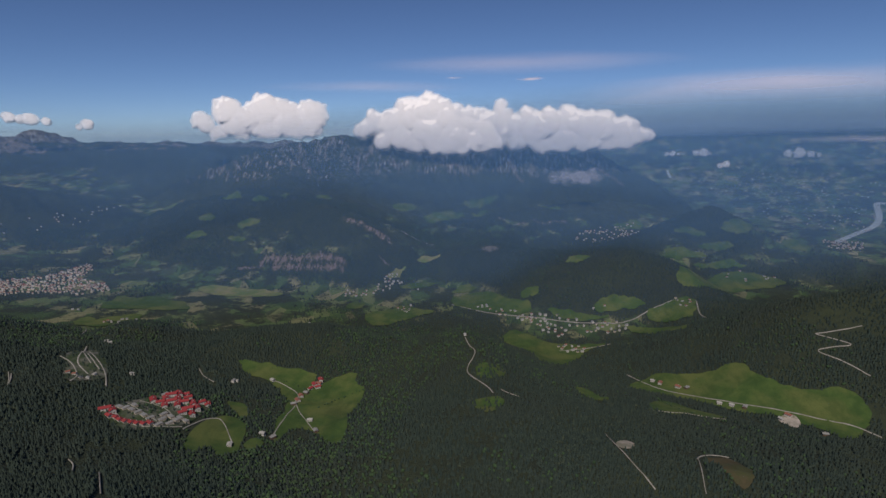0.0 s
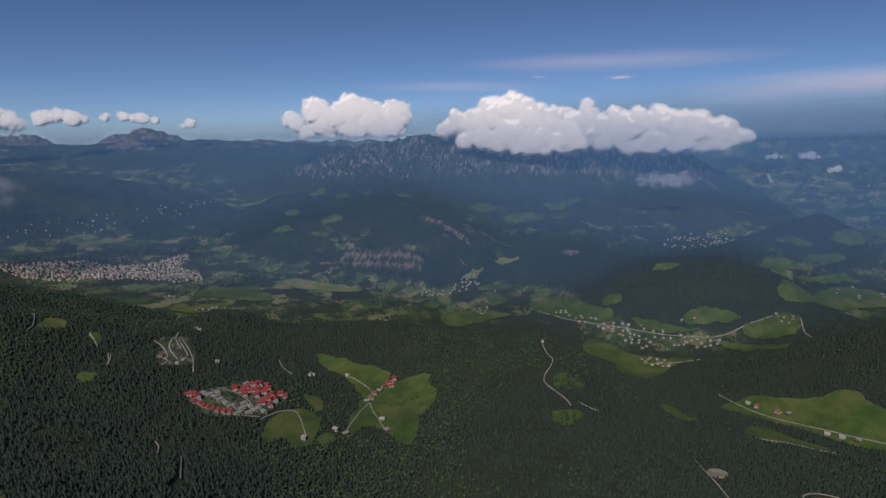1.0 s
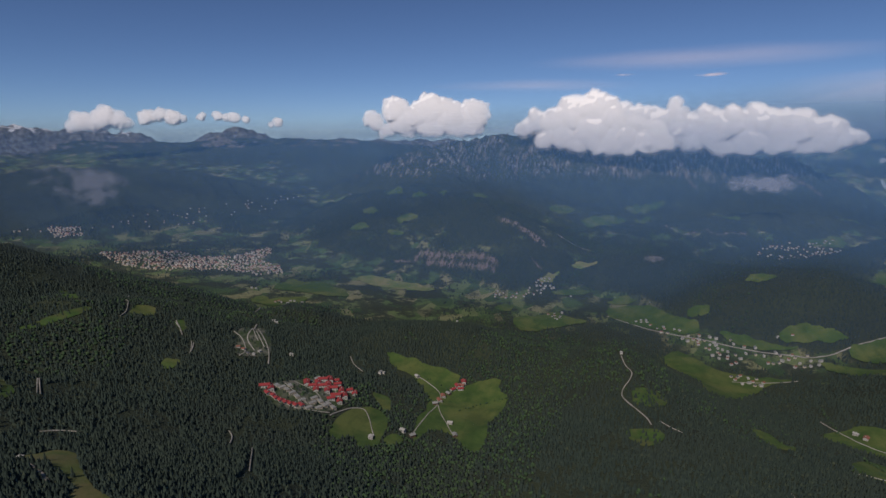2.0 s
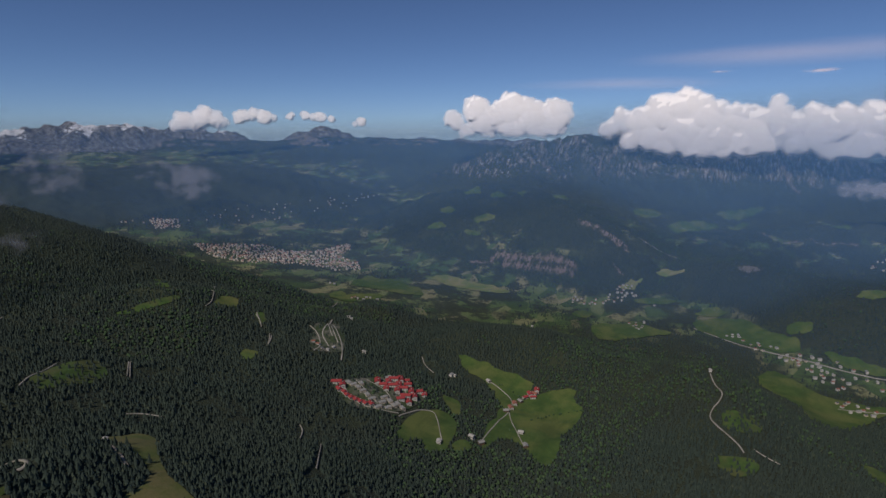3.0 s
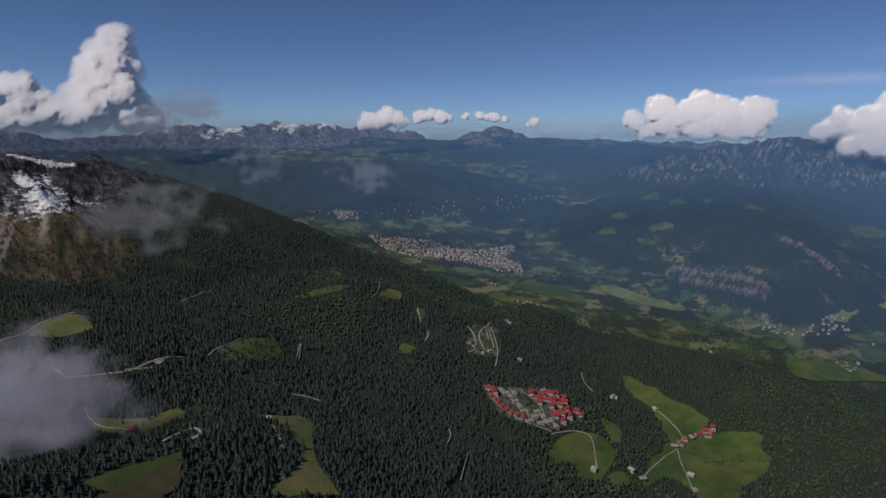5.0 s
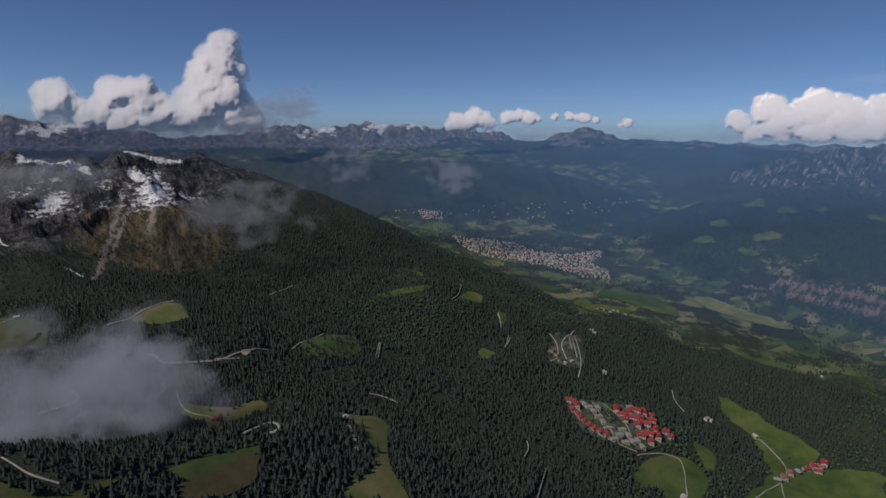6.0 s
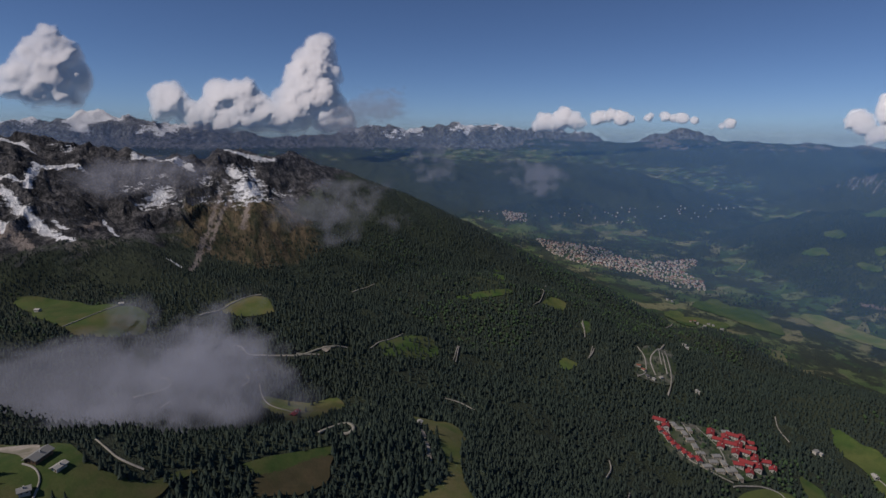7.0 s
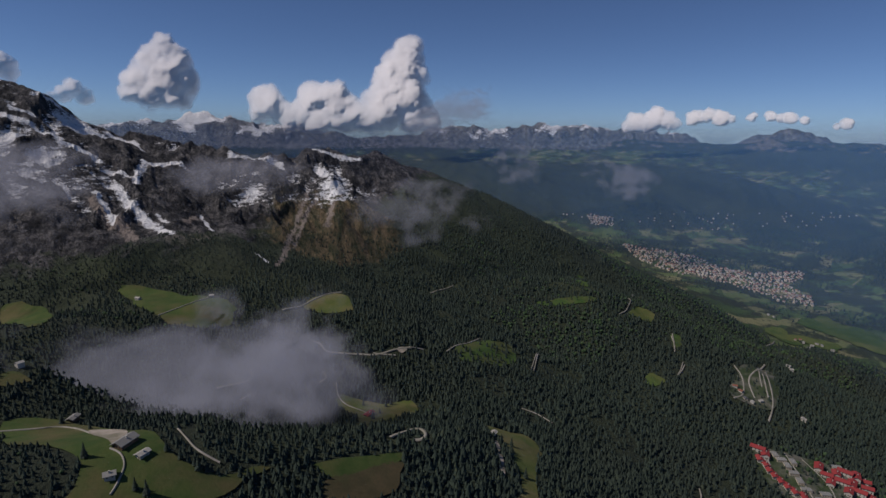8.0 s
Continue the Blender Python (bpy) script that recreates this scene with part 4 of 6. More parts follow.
SPOTS["c2"] = (-676.3, 829.1)
SPOTS["c3"] = (-641.4, 842.7)
SPOTS["c4"] = (-638.7, 822.8)
SPOTS["c5"] = (-646.7, 818.1)
SPOTS["c6"] = (-748.1, 1032.7)
SPOTS["c7"] = (-730.4, 1017.2)
SPOTS["n1"] = (-467.5, 978.7)
SPOTS["n2"] = (-612.7, 895.6)
SPOTS["n3"] = (-1152.7, 1492.6)
SPOTS["n4"] = (-1169.2, 1491.0)
SPOTS["p1"] = (-819.6, 17.9)
SPOTS["p2"] = (-807.8, 100.5)
SPOTS["chal"] = (-941.8, 842.0)
SPOTS["m1"] = (383.7, 1618.5)
SPOTS["m2"] = (350.9, 1619.4)
SPOTS["q1"] = (-204.0, 1908.5)
SPOTS["q2"] = (-21.6, 1068.4)
SPOTS["s1"] = (-615.0, -39.3)
SPOTS["s2"] = (-419.1, 13.9)
SPOTS["k1"] = (-462.3, 983.5)
SPOTS["k2"] = (-610.9, 896.1)
BLOCKS_RED = [(-524.5, 811.4), (-511.6, 809.3), (-511.7, 825.9), (-512.0, 843.4), (-504.4, 852.8), (-497.5, 859.8), (-498.5, 798.4), (-498.3, 817.8), (-491.9, 826.6), (-486.0, 847.0), (-482.0, 806.4), (-480.9, 823.3), (-468.4, 827.5), (-462.8, 844.8), (-452.6, 845.7), (-466.2, 807.0), (-457.8, 819.1), (-467.2, 792.1), (-454.9, 797.6), (-560.6, 747.6), (-551.4, 749.2)]
BLOCKS_ROW = [(-547.7, 736.1), (-538.9, 736.5), (-530.5, 733.1), (-521.5, 731.6), (-512.1, 731.0), (-503.2, 730.7), (-494.0, 731.4), (-485.0, 735.0)]
BLOCKS_GREY = [(-549.7, 764.5), (-539.8, 763.8), (-530.2, 763.2), (-518.9, 760.2), (-506.9, 756.0), (-494.3, 750.7), (-535.9, 779.7), (-484.0, 769.5), (-473.8, 770.3), (-477.9, 754.7), (-464.2, 766.9), (-464.8, 751.0), (-463.7, 777.1), (-473.9, 737.2), (-453.6, 774.5), (-522.7, 842.2)]
HEDGES = []
HEDGES.append([(-392, 1025), (-360, 1021), (-326, 1006)])
HEDGES.append([(-292, 941), (-273, 974), (-249, 998), (-215, 1006)])
HEDGES.append([(-413, 1012), (-375, 980), (-346, 940)])
HEDGES.append([(-376, 848), (-349, 808), (-329, 788)])
HEDGES.append([(348, 1057), (357, 957), (386, 928), (426, 907)])
HEDGES.append([(359, 1254), (360, 1199), (358, 1149)])
HEDGES.append([(462, 885), (526, 882), (538, 828)])
CLOUDS, MISTS = [], []
RIVERS, LONE_TREES = [], []
RIVERS.append((29.4, [(2219.0, 3141.0), (2184.0, 3175.0), (2090.0, 2984.0), (1991.0, 2864.0), (1850.0, 2786.0), (1696.0, 2681.0)]))
RIVERS.append((16.8, [(1350.0, 4058.0), (1331.0, 3922.0)]))
LONE_TREES += [(-596.0, 261.7), (-612.7, 272.3), (-577.8, 250.7), (-618.2, 249.6), (-617.0, 278.9), (-434.8, 107.8), (-438.0, 105.4), (-503.4, 363.6), (-491.3, 338.8), (-461.3, 331.1), (-458.3, 344.4), (-472.6, 329.0), (-441.5, 97.3), (-442.2, 45.6), (-435.1, 44.2), (-418.6, 75.1), (-415.2, 81.3), (-435.0, 131.7), (-433.8, 136.8), (-460.5, 249.0), (-453.2, 250.0), (-533.7, 9.2), (-506.5, 33.5), (-447.5, 88.9), (-451.9, 350.7), (-439.0, 331.1)]
LONG_HEAP = [(-705, 3530, 708, 63), (-634, 3544, 759, 70), (-530, 3561, 757, 92), (-425, 3575, 790, 106), (-283, 3589, 822, 106), (-300, 3587, 874, 56), (-353, 3583, 840, 70), (-178, 3596, 769, 106), (-463, 3570, 669, 85), (-286, 3589, 684, 114), (-144, 3597, 664, 107), (-37, 3600, 749, 92), (156, 3597, 832, 49), (157, 3597, 780, 63), (69, 3599, 713, 99), (209, 3594, 711, 92), (-2, 3600, 627, 86), (-181, 3595, 595, 64)]
LONG_HEAP += [(348, 3583, 743, 77), (366, 3581, 674, 98), (468, 3569, 723, 98), (583, 3552, 805, 48), (585, 3552, 738, 90), (686, 3534, 703, 96), (797, 3511, 751, 54), (784, 3514, 684, 103), (895, 3487, 683, 88), (974, 3466, 648, 67), (1034, 3448, 654, 47), (555, 3557, 637, 91), (722, 3527, 618, 83), (883, 3490, 599, 61), (420, 3575, 604, 63), (140, 3597, 625, 64)]
LONG_HEAP += [(-569, 3555, 650, 71), (-376, 3580, 626, 71), (-234, 3592, 610, 71), (-74, 3599, 600, 64), (87, 3599, 619, 71), (263, 3590, 630, 71), (505, 3564, 603, 63), (640, 3543, 598, 63), (803, 3509, 603, 62), (914, 3482, 616, 54)]
CLOUDS.append(("long heap of white cumulus resting on the massif", LONG_HEAP, 42.0))
CLOUDS.append(("rounded white cumulus above the wooded ridge", [(-1715, 3503, 776, 60), (-1688, 3516, 741, 53), (-1575, 3568, 827, 93), (-1618, 3548, 862, 50), (-1519, 3592, 756, 101), (-1454, 3619, 773, 95), (-1353, 3658, 826, 117), (-1284, 3682, 861, 73), (-1366, 3653, 879, 55), (-1240, 3698, 771, 119), (-1346, 3660, 700, 96), (-1099, 3742, 824, 82), (-1046, 3757, 841, 60), (-1086, 3746, 751, 90), (-1194, 3713, 697, 90), (-1618, 3549, 687, 58), (-1495, 3602, 667, 51), (-1013, 3766, 804, 38)], 42.0))
TOWER = [(-4147, 329, 871, 111), (-4141, 416, 823, 98), (-4149, 278, 802, 76), (-4117, 657, 883, 126), (-4098, 787, 870, 139), (-4078, 899, 801, 127), (-4114, 678, 742, 117), (-4095, 809, 719, 104), (-4136, 487, 756, 89), (-4129, 553, 793, 100), (-4058, 998, 748, 113), (-4028, 1125, 843, 159), (-3994, 1252, 920, 160), (-4012, 1187, 1028, 151), (-4027, 1130, 935, 132), (-3982, 1294, 1068, 122), (-3996, 1246, 1157, 128), (-4015, 1176, 1135, 98), (-3985, 1285, 1255, 90), (-3995, 1250, 1229, 75), (-3974, 1322, 1304, 49), (-3969, 1337, 848, 116), (-3981, 1297, 753, 108), (-4047, 1048, 701, 76), (-3948, 1404, 755, 86)]
CLOUDS.append(("tall cumulus tower above the snowy range", TOWER, 105.0))
CLOUDS.append(("upright cumulus cloud above the snowy range", [(-4126, -263, 1211, 70), (-4128, -237, 1146, 92), (-4122, -299, 1159, 84), (-4118, -335, 1089, 91), (-4131, -210, 1080, 100), (-4107, -421, 984, 105), (-4124, -282, 974, 135), (-4134, -170, 962, 101), (-4101, -459, 898, 84), (-4116, -353, 868, 106), (-4129, -226, 863, 115)], 100.0))
CLOUDS.append(("small cumulus cloud above the rocky mountain", [(-3986, -746, 903, 59), (-3974, -798, 869, 52), (-3997, -696, 861, 53), (-3959, -858, 844, 39), (-3904, -1049, 1023, 68), (-3908, -1036, 977, 56), (-3882, -1119, 994, 76)], 90.0))
CLOUDS.append(("small cumulus cloud beside the far range", [(-3350, 2725, 771, 71), (-3279, 2813, 799, 79), (-3230, 2870, 783, 64), (-3385, 2680, 744, 47), (-3194, 2912, 760, 40), (-3316, 2768, 760, 59)], 48.0))
CLOUDS.append(("small cumulus cloud beside the far range", [(-3113, 2999, 804, 56), (-3059, 3056, 820, 49), (-3004, 3111, 800, 57), (-2961, 3152, 792, 33)], 40.0))
CLOUDS.append(("small cumulus cloud beside the far range", [(-2873, 3235, 809, 33), (-2797, 3302, 813, 37), (-2719, 3368, 801, 41), (-2656, 3419, 785, 33), (-2757, 3336, 801, 33)], 34.0))
CLOUDS.append(("tiny cumulus cloud beside the far range", [(-2484, 3548, 768, 38), (-2524, 3519, 752, 21)], 26.0))
CLOUDS.append(("small flat cumulus over the plain", [(1528.3, 4019.2, 515.1, 26.1), (1571.1, 4002.7, 519.1, 30.4), (1604.4, 3989.5, 511.5, 17.4)], 32.0))
CLOUDS.append(("small flat cumulus over the plain", [(1350.4, 4082.5, 507.1, 17.4), (1385.2, 4070.8, 511.1, 21.7), (1420.1, 4058.7, 507.2, 13.0)], 22.6))
CLOUDS.append(("small flat cumulus over the plain", [(2025.6, 3793.0, 513.9, 26.1), (2079.7, 3763.6, 518.0, 34.8), (2133.4, 3733.4, 511.4, 26.1), (2172.7, 3710.7, 508.3, 17.4)], 33.9))
CLOUDS.append(("small flat cumulus over the plain", [(1675.0, 3960.4, 427.9, 21.8), (1705.9, 3947.1, 439.7, 26.1)], 31.1))
MISTS.append(("torn grey mist bank drifting over the alpine forest", (-587.4, 91.0, 476.5), 148.5, 44.1, 60, 0.52, 3, 1.8))
MISTS.append(("thick grey mist bank drifting over the alpine forest", (-571.8, 159.3, 492.3), 72.0, 44.9, 60, 0.36, 3, 1.3))
MISTS.append(("thin mist clinging to the rocky mountain side", (-1106.1, 146.5, 615.6), 108.4, 51.6, 60, 0.3, 3, 1.4))
MISTS.append(("thin mist clinging to the wooded spur", (-1039.8, 444.2, 546.6), 107.1, 56.1, 60, 0.27, 3, 1.2))
MISTS.append(("thick mist against the rock wall", (-922.6, -129.9, 610.3), 84.7, 66.9, 60, 0.42, 3, 1.2))
MISTS.append(("small puff of mist over the far valley", (-1867.2, 1053.1, 586.8), 84.9, 72.8, 60, 0.3, 2, 1.0))
MISTS.append(("small puff of mist over the far valley", (-1682.1, 1348.7, 553.7), 117.4, 76.9, 60, 0.36, 2, 1.0))
MISTS.append(("grey veil trailing from the cumulus tower", (-3798.4, 1492.9, 837.3), 299.4, 179.6, 80, 0.35, 2, 1.4))
MISTS.append(("small grey cloud drifting against the massif", (496.5, 2958.6, 450.7), 158.1, 48.6, 40, 0.75, 2, 1.0))
MISTS.append(("pale cirrus streak high above the valley", (-905.3, 4612.0, 1042.4), 1570.5, 150.0, 60, 0.42, 1, 6.0))
MISTS.append(("pale cirrus streak high above the valley", (269.3, 4692.3, 1211.2), 1432.3, 140.0, 60, 0.26, 1, 6.0))
MISTS.append(("pale cirrus streak high above the plain", (2187.1, 4160.1, 986.8), 2044.7, 260.0, 60, 0.62, 1, 6.0))
MISTS.append(("pale cirrus streak high above the plain", (2578.0, 3929.9, 596.8), 617.2, 33.2, 60, 0.4, 1, 5.0))
MISTS.append(("small white cirrus fleck", (-182.8, 4696.4, 1108.6), 104.8, 19.1, 40, 0.7, 1, 3.0))
MISTS.append(("small white cirrus fleck", (426.7, 4680.6, 1085.9), 133.3, 23.8, 40, 0.7, 1, 3.0))

# ---- meadows and tracks, laid on the land ----
def between(field, x, y):
    """A value of the land's grid at places between its corners."""
    x, y = np.asarray(x, float), np.asarray(y, float)
    r, b = np.hypot(x, y), np.degrees(np.arctan2(-x, y))
    fb = np.clip((b + 48) / (170.0 / 859), 0, 858.999)
    i = np.clip(np.searchsorted(reach, r, side="right") - 1, 0, len(reach) - 2)
    j = np.floor(fb).astype(int)
    u, v = np.clip((r - reach[i]) / (reach[i + 1] - reach[i]), 0, 1), fb - j
    return (field[i, j] * (1 - u) + field[i + 1, j] * u) * (1 - v) + (field[i, j + 1] * (1 - u) + field[i + 1, j + 1] * u) * v


def sheet_z(x, y):
    return between(land_z, x, y)


def inside(x, y, ring):
    """Which places lie inside a closed line."""
    hit = np.zeros(np.shape(x), bool)
    xs, ys = np.array([p[0] for p in ring]), np.array([p[1] for p in ring])
    near = (x >= xs.min()) & (x <= xs.max()) & (y >= ys.min()) & (y <= ys.max())
    px, py = x[near], y[near]
    got = np.zeros(px.shape, bool)
    for (x0, y0), (x1, y1) in zip(ring, ring[1:] + ring[:1]):
        if y0 != y1:
            got ^= ((y0 > py) != (y1 > py)) & (px < (x1 - x0) * (py - y0) / (y1 - y0) + x0)
    hit[near] = got
    return hit


def softened(ring, times=2):
    """A closed line with its corners cut."""
    for _ in range(times):
        ring = [p for a, b in zip(ring, ring[1:] + ring[:1]) for p in ((0.75 * a[0] + 0.25 * b[0], 0.75 * a[1] + 0.25 * b[1]), (0.25 * a[0] + 0.75 * b[0], 0.25 * a[1] + 0.75 * b[1]))]
    return ring


FIELD_WORDS = {"lush": ("meadow", "bright green mown meadow in the forest"), "dry": ("rough_pasture", "yellowish rough pasture between spruce trees"), "alm": ("alpine_pasture", "olive green alpine pasture on a sunny shelf"), "brown": ("heath", "brown heath slope at the forest edge"), "hay": ("hayfield", "pale cut hayfield on the valley floor"), "young": ("clearing", "green clearing with young growth in the forest"), "gravel": ("gravel_yard", "pale gravel yard beside the track"), "yard": ("garden_ground", "gardens and lanes between the red roofs")}


def ragged(ring):
    """A closed line with an uneven edge, as woods leave it."""
    ring = softened(ring, 1)
    out = []
    for a, b in zip(ring, ring[1:] + ring[:1]):
        n = max(1, min(6, int(math.hypot(b[0] - a[0], b[1] - a[1]) / 9)))
        for k in range(n):
            x, y = a[0] + (b[0] - a[0]) * k / n, a[1] + (b[1] - a[1]) * k / n
            far = 1 + 0.9 * max(0, math.hypot(x, y) - 1000) / 1000
            w = noise.noise_vector((x * 0.045, y * 0.045, 2.0)) * 5.5 * far + noise.noise_vector((x * 0.013, y * 0.013, 5.0)) * 5.0 * far
            out.append((x + w.x, y + w.y))
    return out


FIELD_RINGS = [(kind, ragged(ring) if kind not in ("gravel", "yard") else softened(ring)) for kind, ring in FIELDS]
for kind, ring in FIELD_RINGS:
    bm = bmesh.new()
    bm.faces.new([bm.verts.new((x, y, 0)) for x, y in ring])
    bmesh.ops.triangulate(bm, faces=bm.faces[:])
    size = max(max(p[0] for p in ring) - min(p[0] for p in ring), max(p[1] for p in ring) - min(p[1] for p in ring))
    step = max(6.0, size / 22)
    for axis in (0, 1):
        lo, hi = min(p[axis] for p in ring), max(p[axis] for p in ring)
        for s in np.arange(lo + step, hi, step):
            co, no = [0, 0, 0], [0, 0, 0]
            co[axis], no[axis] = s, 1
            bmesh.ops.bisect_plane(bm, geom=bm.verts[:] + bm.edges[:] + bm.faces[:], plane_co=co, plane_no=no)
    bm.verts.ensure_lookup_table()
    lift = 1.6 if kind in ("gravel", "yard") else 1.1
    zs = sheet_z([v.co.x for v in bm.verts], [v.co.y for v in bm.verts])
    for v, z in zip(bm.verts, zs):
        v.co.z = z + lift * (1 if math.hypot(v.co.x, v.co.y) < 1500 else 2.2)
    bmesh.ops.recalc_face_normals(bm, faces=bm.faces[:])
    if sum(f.normal.z for f in bm.faces) < 0:
        bmesh.ops.reverse_faces(bm, faces=bm.faces[:])
    me = bpy.data.meshes.new(FIELD_WORDS[kind][0])
    bm.to_mesh(me)
    bm.free()
    me.materials.append(TURF[kind])
    me.polygons.foreach_set("use_smooth", [True] * len(me.polygons))
    tagged(new(FIELD_WORDS[kind][0], me), FIELD_WORDS[kind][1], "meadow" if kind not in ("gravel", "yard") else "yard", kind="structure")


def dense(line, step):
    """More places along a line, rounded at its bends."""
    for _ in range(2):
        line = [line[0]] + [p for a, b in zip(line, line[1:]) for p in ((0.75 * a[0] + 0.25 * b[0], 0.75 * a[1] + 0.25 * b[1]), (0.25 * a[0] + 0.75 * b[0], 0.25 * a[1] + 0.75 * b[1]))] + [line[-1]]
    out = []
    for a, b in zip(line, line[1:]):
        n = max(1, int(math.hypot(b[0] - a[0], b[1] - a[1]) / step))
        out += [(a[0] + (b[0] - a[0]) * k / n, a[1] + (b[1] - a[1]) * k / n) for k in range(n)]
    return out + [line[-1]]


TRACK_LINES = [(w, dense(line, 5.0)) for w, line in TRACKS]
for width, line in TRACK_LINES:
    verts, faces = [], []
    for k, (x, y) in enumerate(line):
        a, b = line[max(0, k - 1)], line[min(len(line) - 1, k + 1)]
        d = Vector((b[0] - a[0], b[1] - a[1]))
        side = Vector((-d.y, d.x)).normalized() * width * (0.5 + 0.12 * noise.noise((x * 0.08, y * 0.08, 3)))
        for s, drop in ((-1, 0.9), (-0.8, 0), (0.8, 0), (1, 0.9)):
            px, py = x + side.x * s, y + side.y * s
            verts.append((px, py, float(sheet_z(px, py)) + 1.9 - drop))
    for k in range(len(line) - 1):
        for c in range(3):
            faces.append((4 * k + c, 4 * k + c + 1, 4 * k + c + 5, 4 * k + c + 4))
    tagged(mesh_object("gravel_road", verts, faces, TRACK), "pale gravel forest road winding over the slope", "road", kind="structure")


def ribbon(name, label, category, line, width, material, lift):
    """A flat band along a line on the land."""
    line = dense(line, 12.0)
    verts, faces = [], []
    for k, (x, y) in enumerate(line):
        a, b = line[max(0, k - 1)], line[min(len(line) - 1, k + 1)]
        d = Vector((b[0] - a[0], b[1] - a[1]))
        side = Vector((-d.y, d.x)).normalized() * width * 0.5
        for s in (-1, 1):
            px, py = x + side.x * s, y + side.y * s
            verts.append((px, py, float(sheet_z(px, py)) + lift))
        if k:
            faces.append((2 * k - 2, 2 * k - 1, 2 * k + 1, 2 * k))
    tagged(mesh_object(name, verts, faces, material), label, category, kind="structure")


RIVER = Mat("pale_river")
RIVER_WATER = RIVER.done(RIVER.mix(RIVER.noise(60, 4, 0.6), (0.3, 0.33, 0.33), (0.4, 0.42, 0.4)), 0.25)
for width, line in RIVERS:
    ribbon("river", "pale river winding over the plain", "river", line, width, RIVER_WATER, 4.0)

# ---- houses ----
def part(name, bm, material, parent, label=""):
    """Links a bmesh as one mesh object under a thing or a part."""
    me = bpy.data.meshes.new(name)
    bm.to_mesh(me)
    bm.free()
    me.materials.append(material)
    ob = new(name, me)
    ob.parent = parent
    return tagged(ob, label)


def prism(outline, y0, y1):
    """A bmesh from an outline in x and z, drawn out along y."""
    bm = bmesh.new()
    front = [bm.verts.new((x, y0, z)) for x, z in outline]
    rear = [bm.verts.new((x, y1, z)) for x, z in outline]
    bm.faces.new(front)
    bm.faces.new(rear[::-1])
    n = len(outline)
    for k in range(n):
        bm.faces.new((front[(k + 1) % n], front[k], rear[k], rear[(k + 1) % n]))
    bmesh.ops.recalc_face_normals(bm, faces=bm.faces[:])
    return bm


def box(x0, x1, y0, y1, z0, z1):
    return prism([(x0, z0), (x1, z0), (x1, z1), (x0, z1)], y0, y1)


def house(name, w, d, h, wall, roof, label, category="house", detail=False, pitch=0.42, flat=False):
    """A house of width w with its ridge along its depth d, walls h high."""
    top = new(name)
    tagged(top, label, category)
    rise = 0.4 if flat else w / 2 * pitch
    part("wall", prism([(-w / 2, -5), (w / 2, -5), (w / 2, h), (0, h + rise), (-w / 2, h)], -d / 2, d / 2), wall, top)
    o, t = (0.3, 0.35) if flat else (0.9, 0.4)
    lip = rise * (1 + 2 * o / w)
    r = part("roof", prism([(-w / 2 - o, h + rise - lip), (0, h + rise), (w / 2 + o, h + rise - lip), (w / 2 + o, h + rise - lip + t), (0, h + rise + t), (-w / 2 - o, h + rise - lip + t)], -d / 2 - o, d / 2 + o), roof, top)
    if detail:
        part("chimney", box(w * 0.12, w * 0.12 + 0.8, -0.4, 0.4, h, h + rise + 1.3), WALLS[0], r)
        for side in (-1, 1):
            for k in range(max(2, int(d / 3.5))):
                y = -d / 2 + (k + 0.5) * d / max(2, int(d / 3.5))
                for z in (0.8, 2.7):
                    if z + 1.25 < h:
                        x = side * (w / 2 + 0.02)
                        part("window", box(min(x, x + side * 0.06), max(x, x + side * 0.06), y - 0.5, y + 0.5, z, z + 1.2), GLASS, top)
        for side in (-1, 1):
            for k in (-0.28, 0.0, 0.28):
                y = side * (d / 2 + 0.02)
                part("window", box(k * w - 0.5, k * w + 0.5, min(y, y + side * 0.06), max(y, y + side * 0.06), 1.0, 2.2), GLASS, top)
        part("door", box(w * 0.12, w * 0.12 + 1.0, -d / 2 - 0.1, -d / 2 - 0.01, -0.4, 1.9), WALLS[1], top, "dark wooden door")
    return top


def seat(x, y):
    return float(sheet_z(x, y)) + 1.2


def settle(ob, x, y, turn):
    ob.matrix_basis = pose(x, y, seat(x, y), 0, 0, turn) @ Matrix.Diagonal((*ob.scale, 1))
    BUILT.append((x, y))
    return ob


BUILT = []
luck = random.Random(7)


def spread(kind_list, ring, count, gap, group):
    """Copies of some houses, scattered inside a closed line with gaps between them."""
    xs, ys = [p[0] for p in ring], [p[1] for p in ring]
    done = []
    for _ in range(count * 40):
        if len(done) >= count:
            break
        x, y = luck.uniform(min(xs), max(xs)), luck.uniform(min(ys), max(ys))
        if not inside(np.array([x]), np.array([y]), ring)[0] or any((x - a) ** 2 + (y - b) ** 2 < gap * gap for a, b in done):
            continue
        done.append((x, y))
        ob = copy_thing(luck.choice(kind_list), pose(x, y, seat(x, y) + 0.6, 0, 0, luck.choice((20, 110, 35, 125)) + luck.uniform(-12, 12)))
        tagged(ob, group=group)
        BUILT.append((x, y))


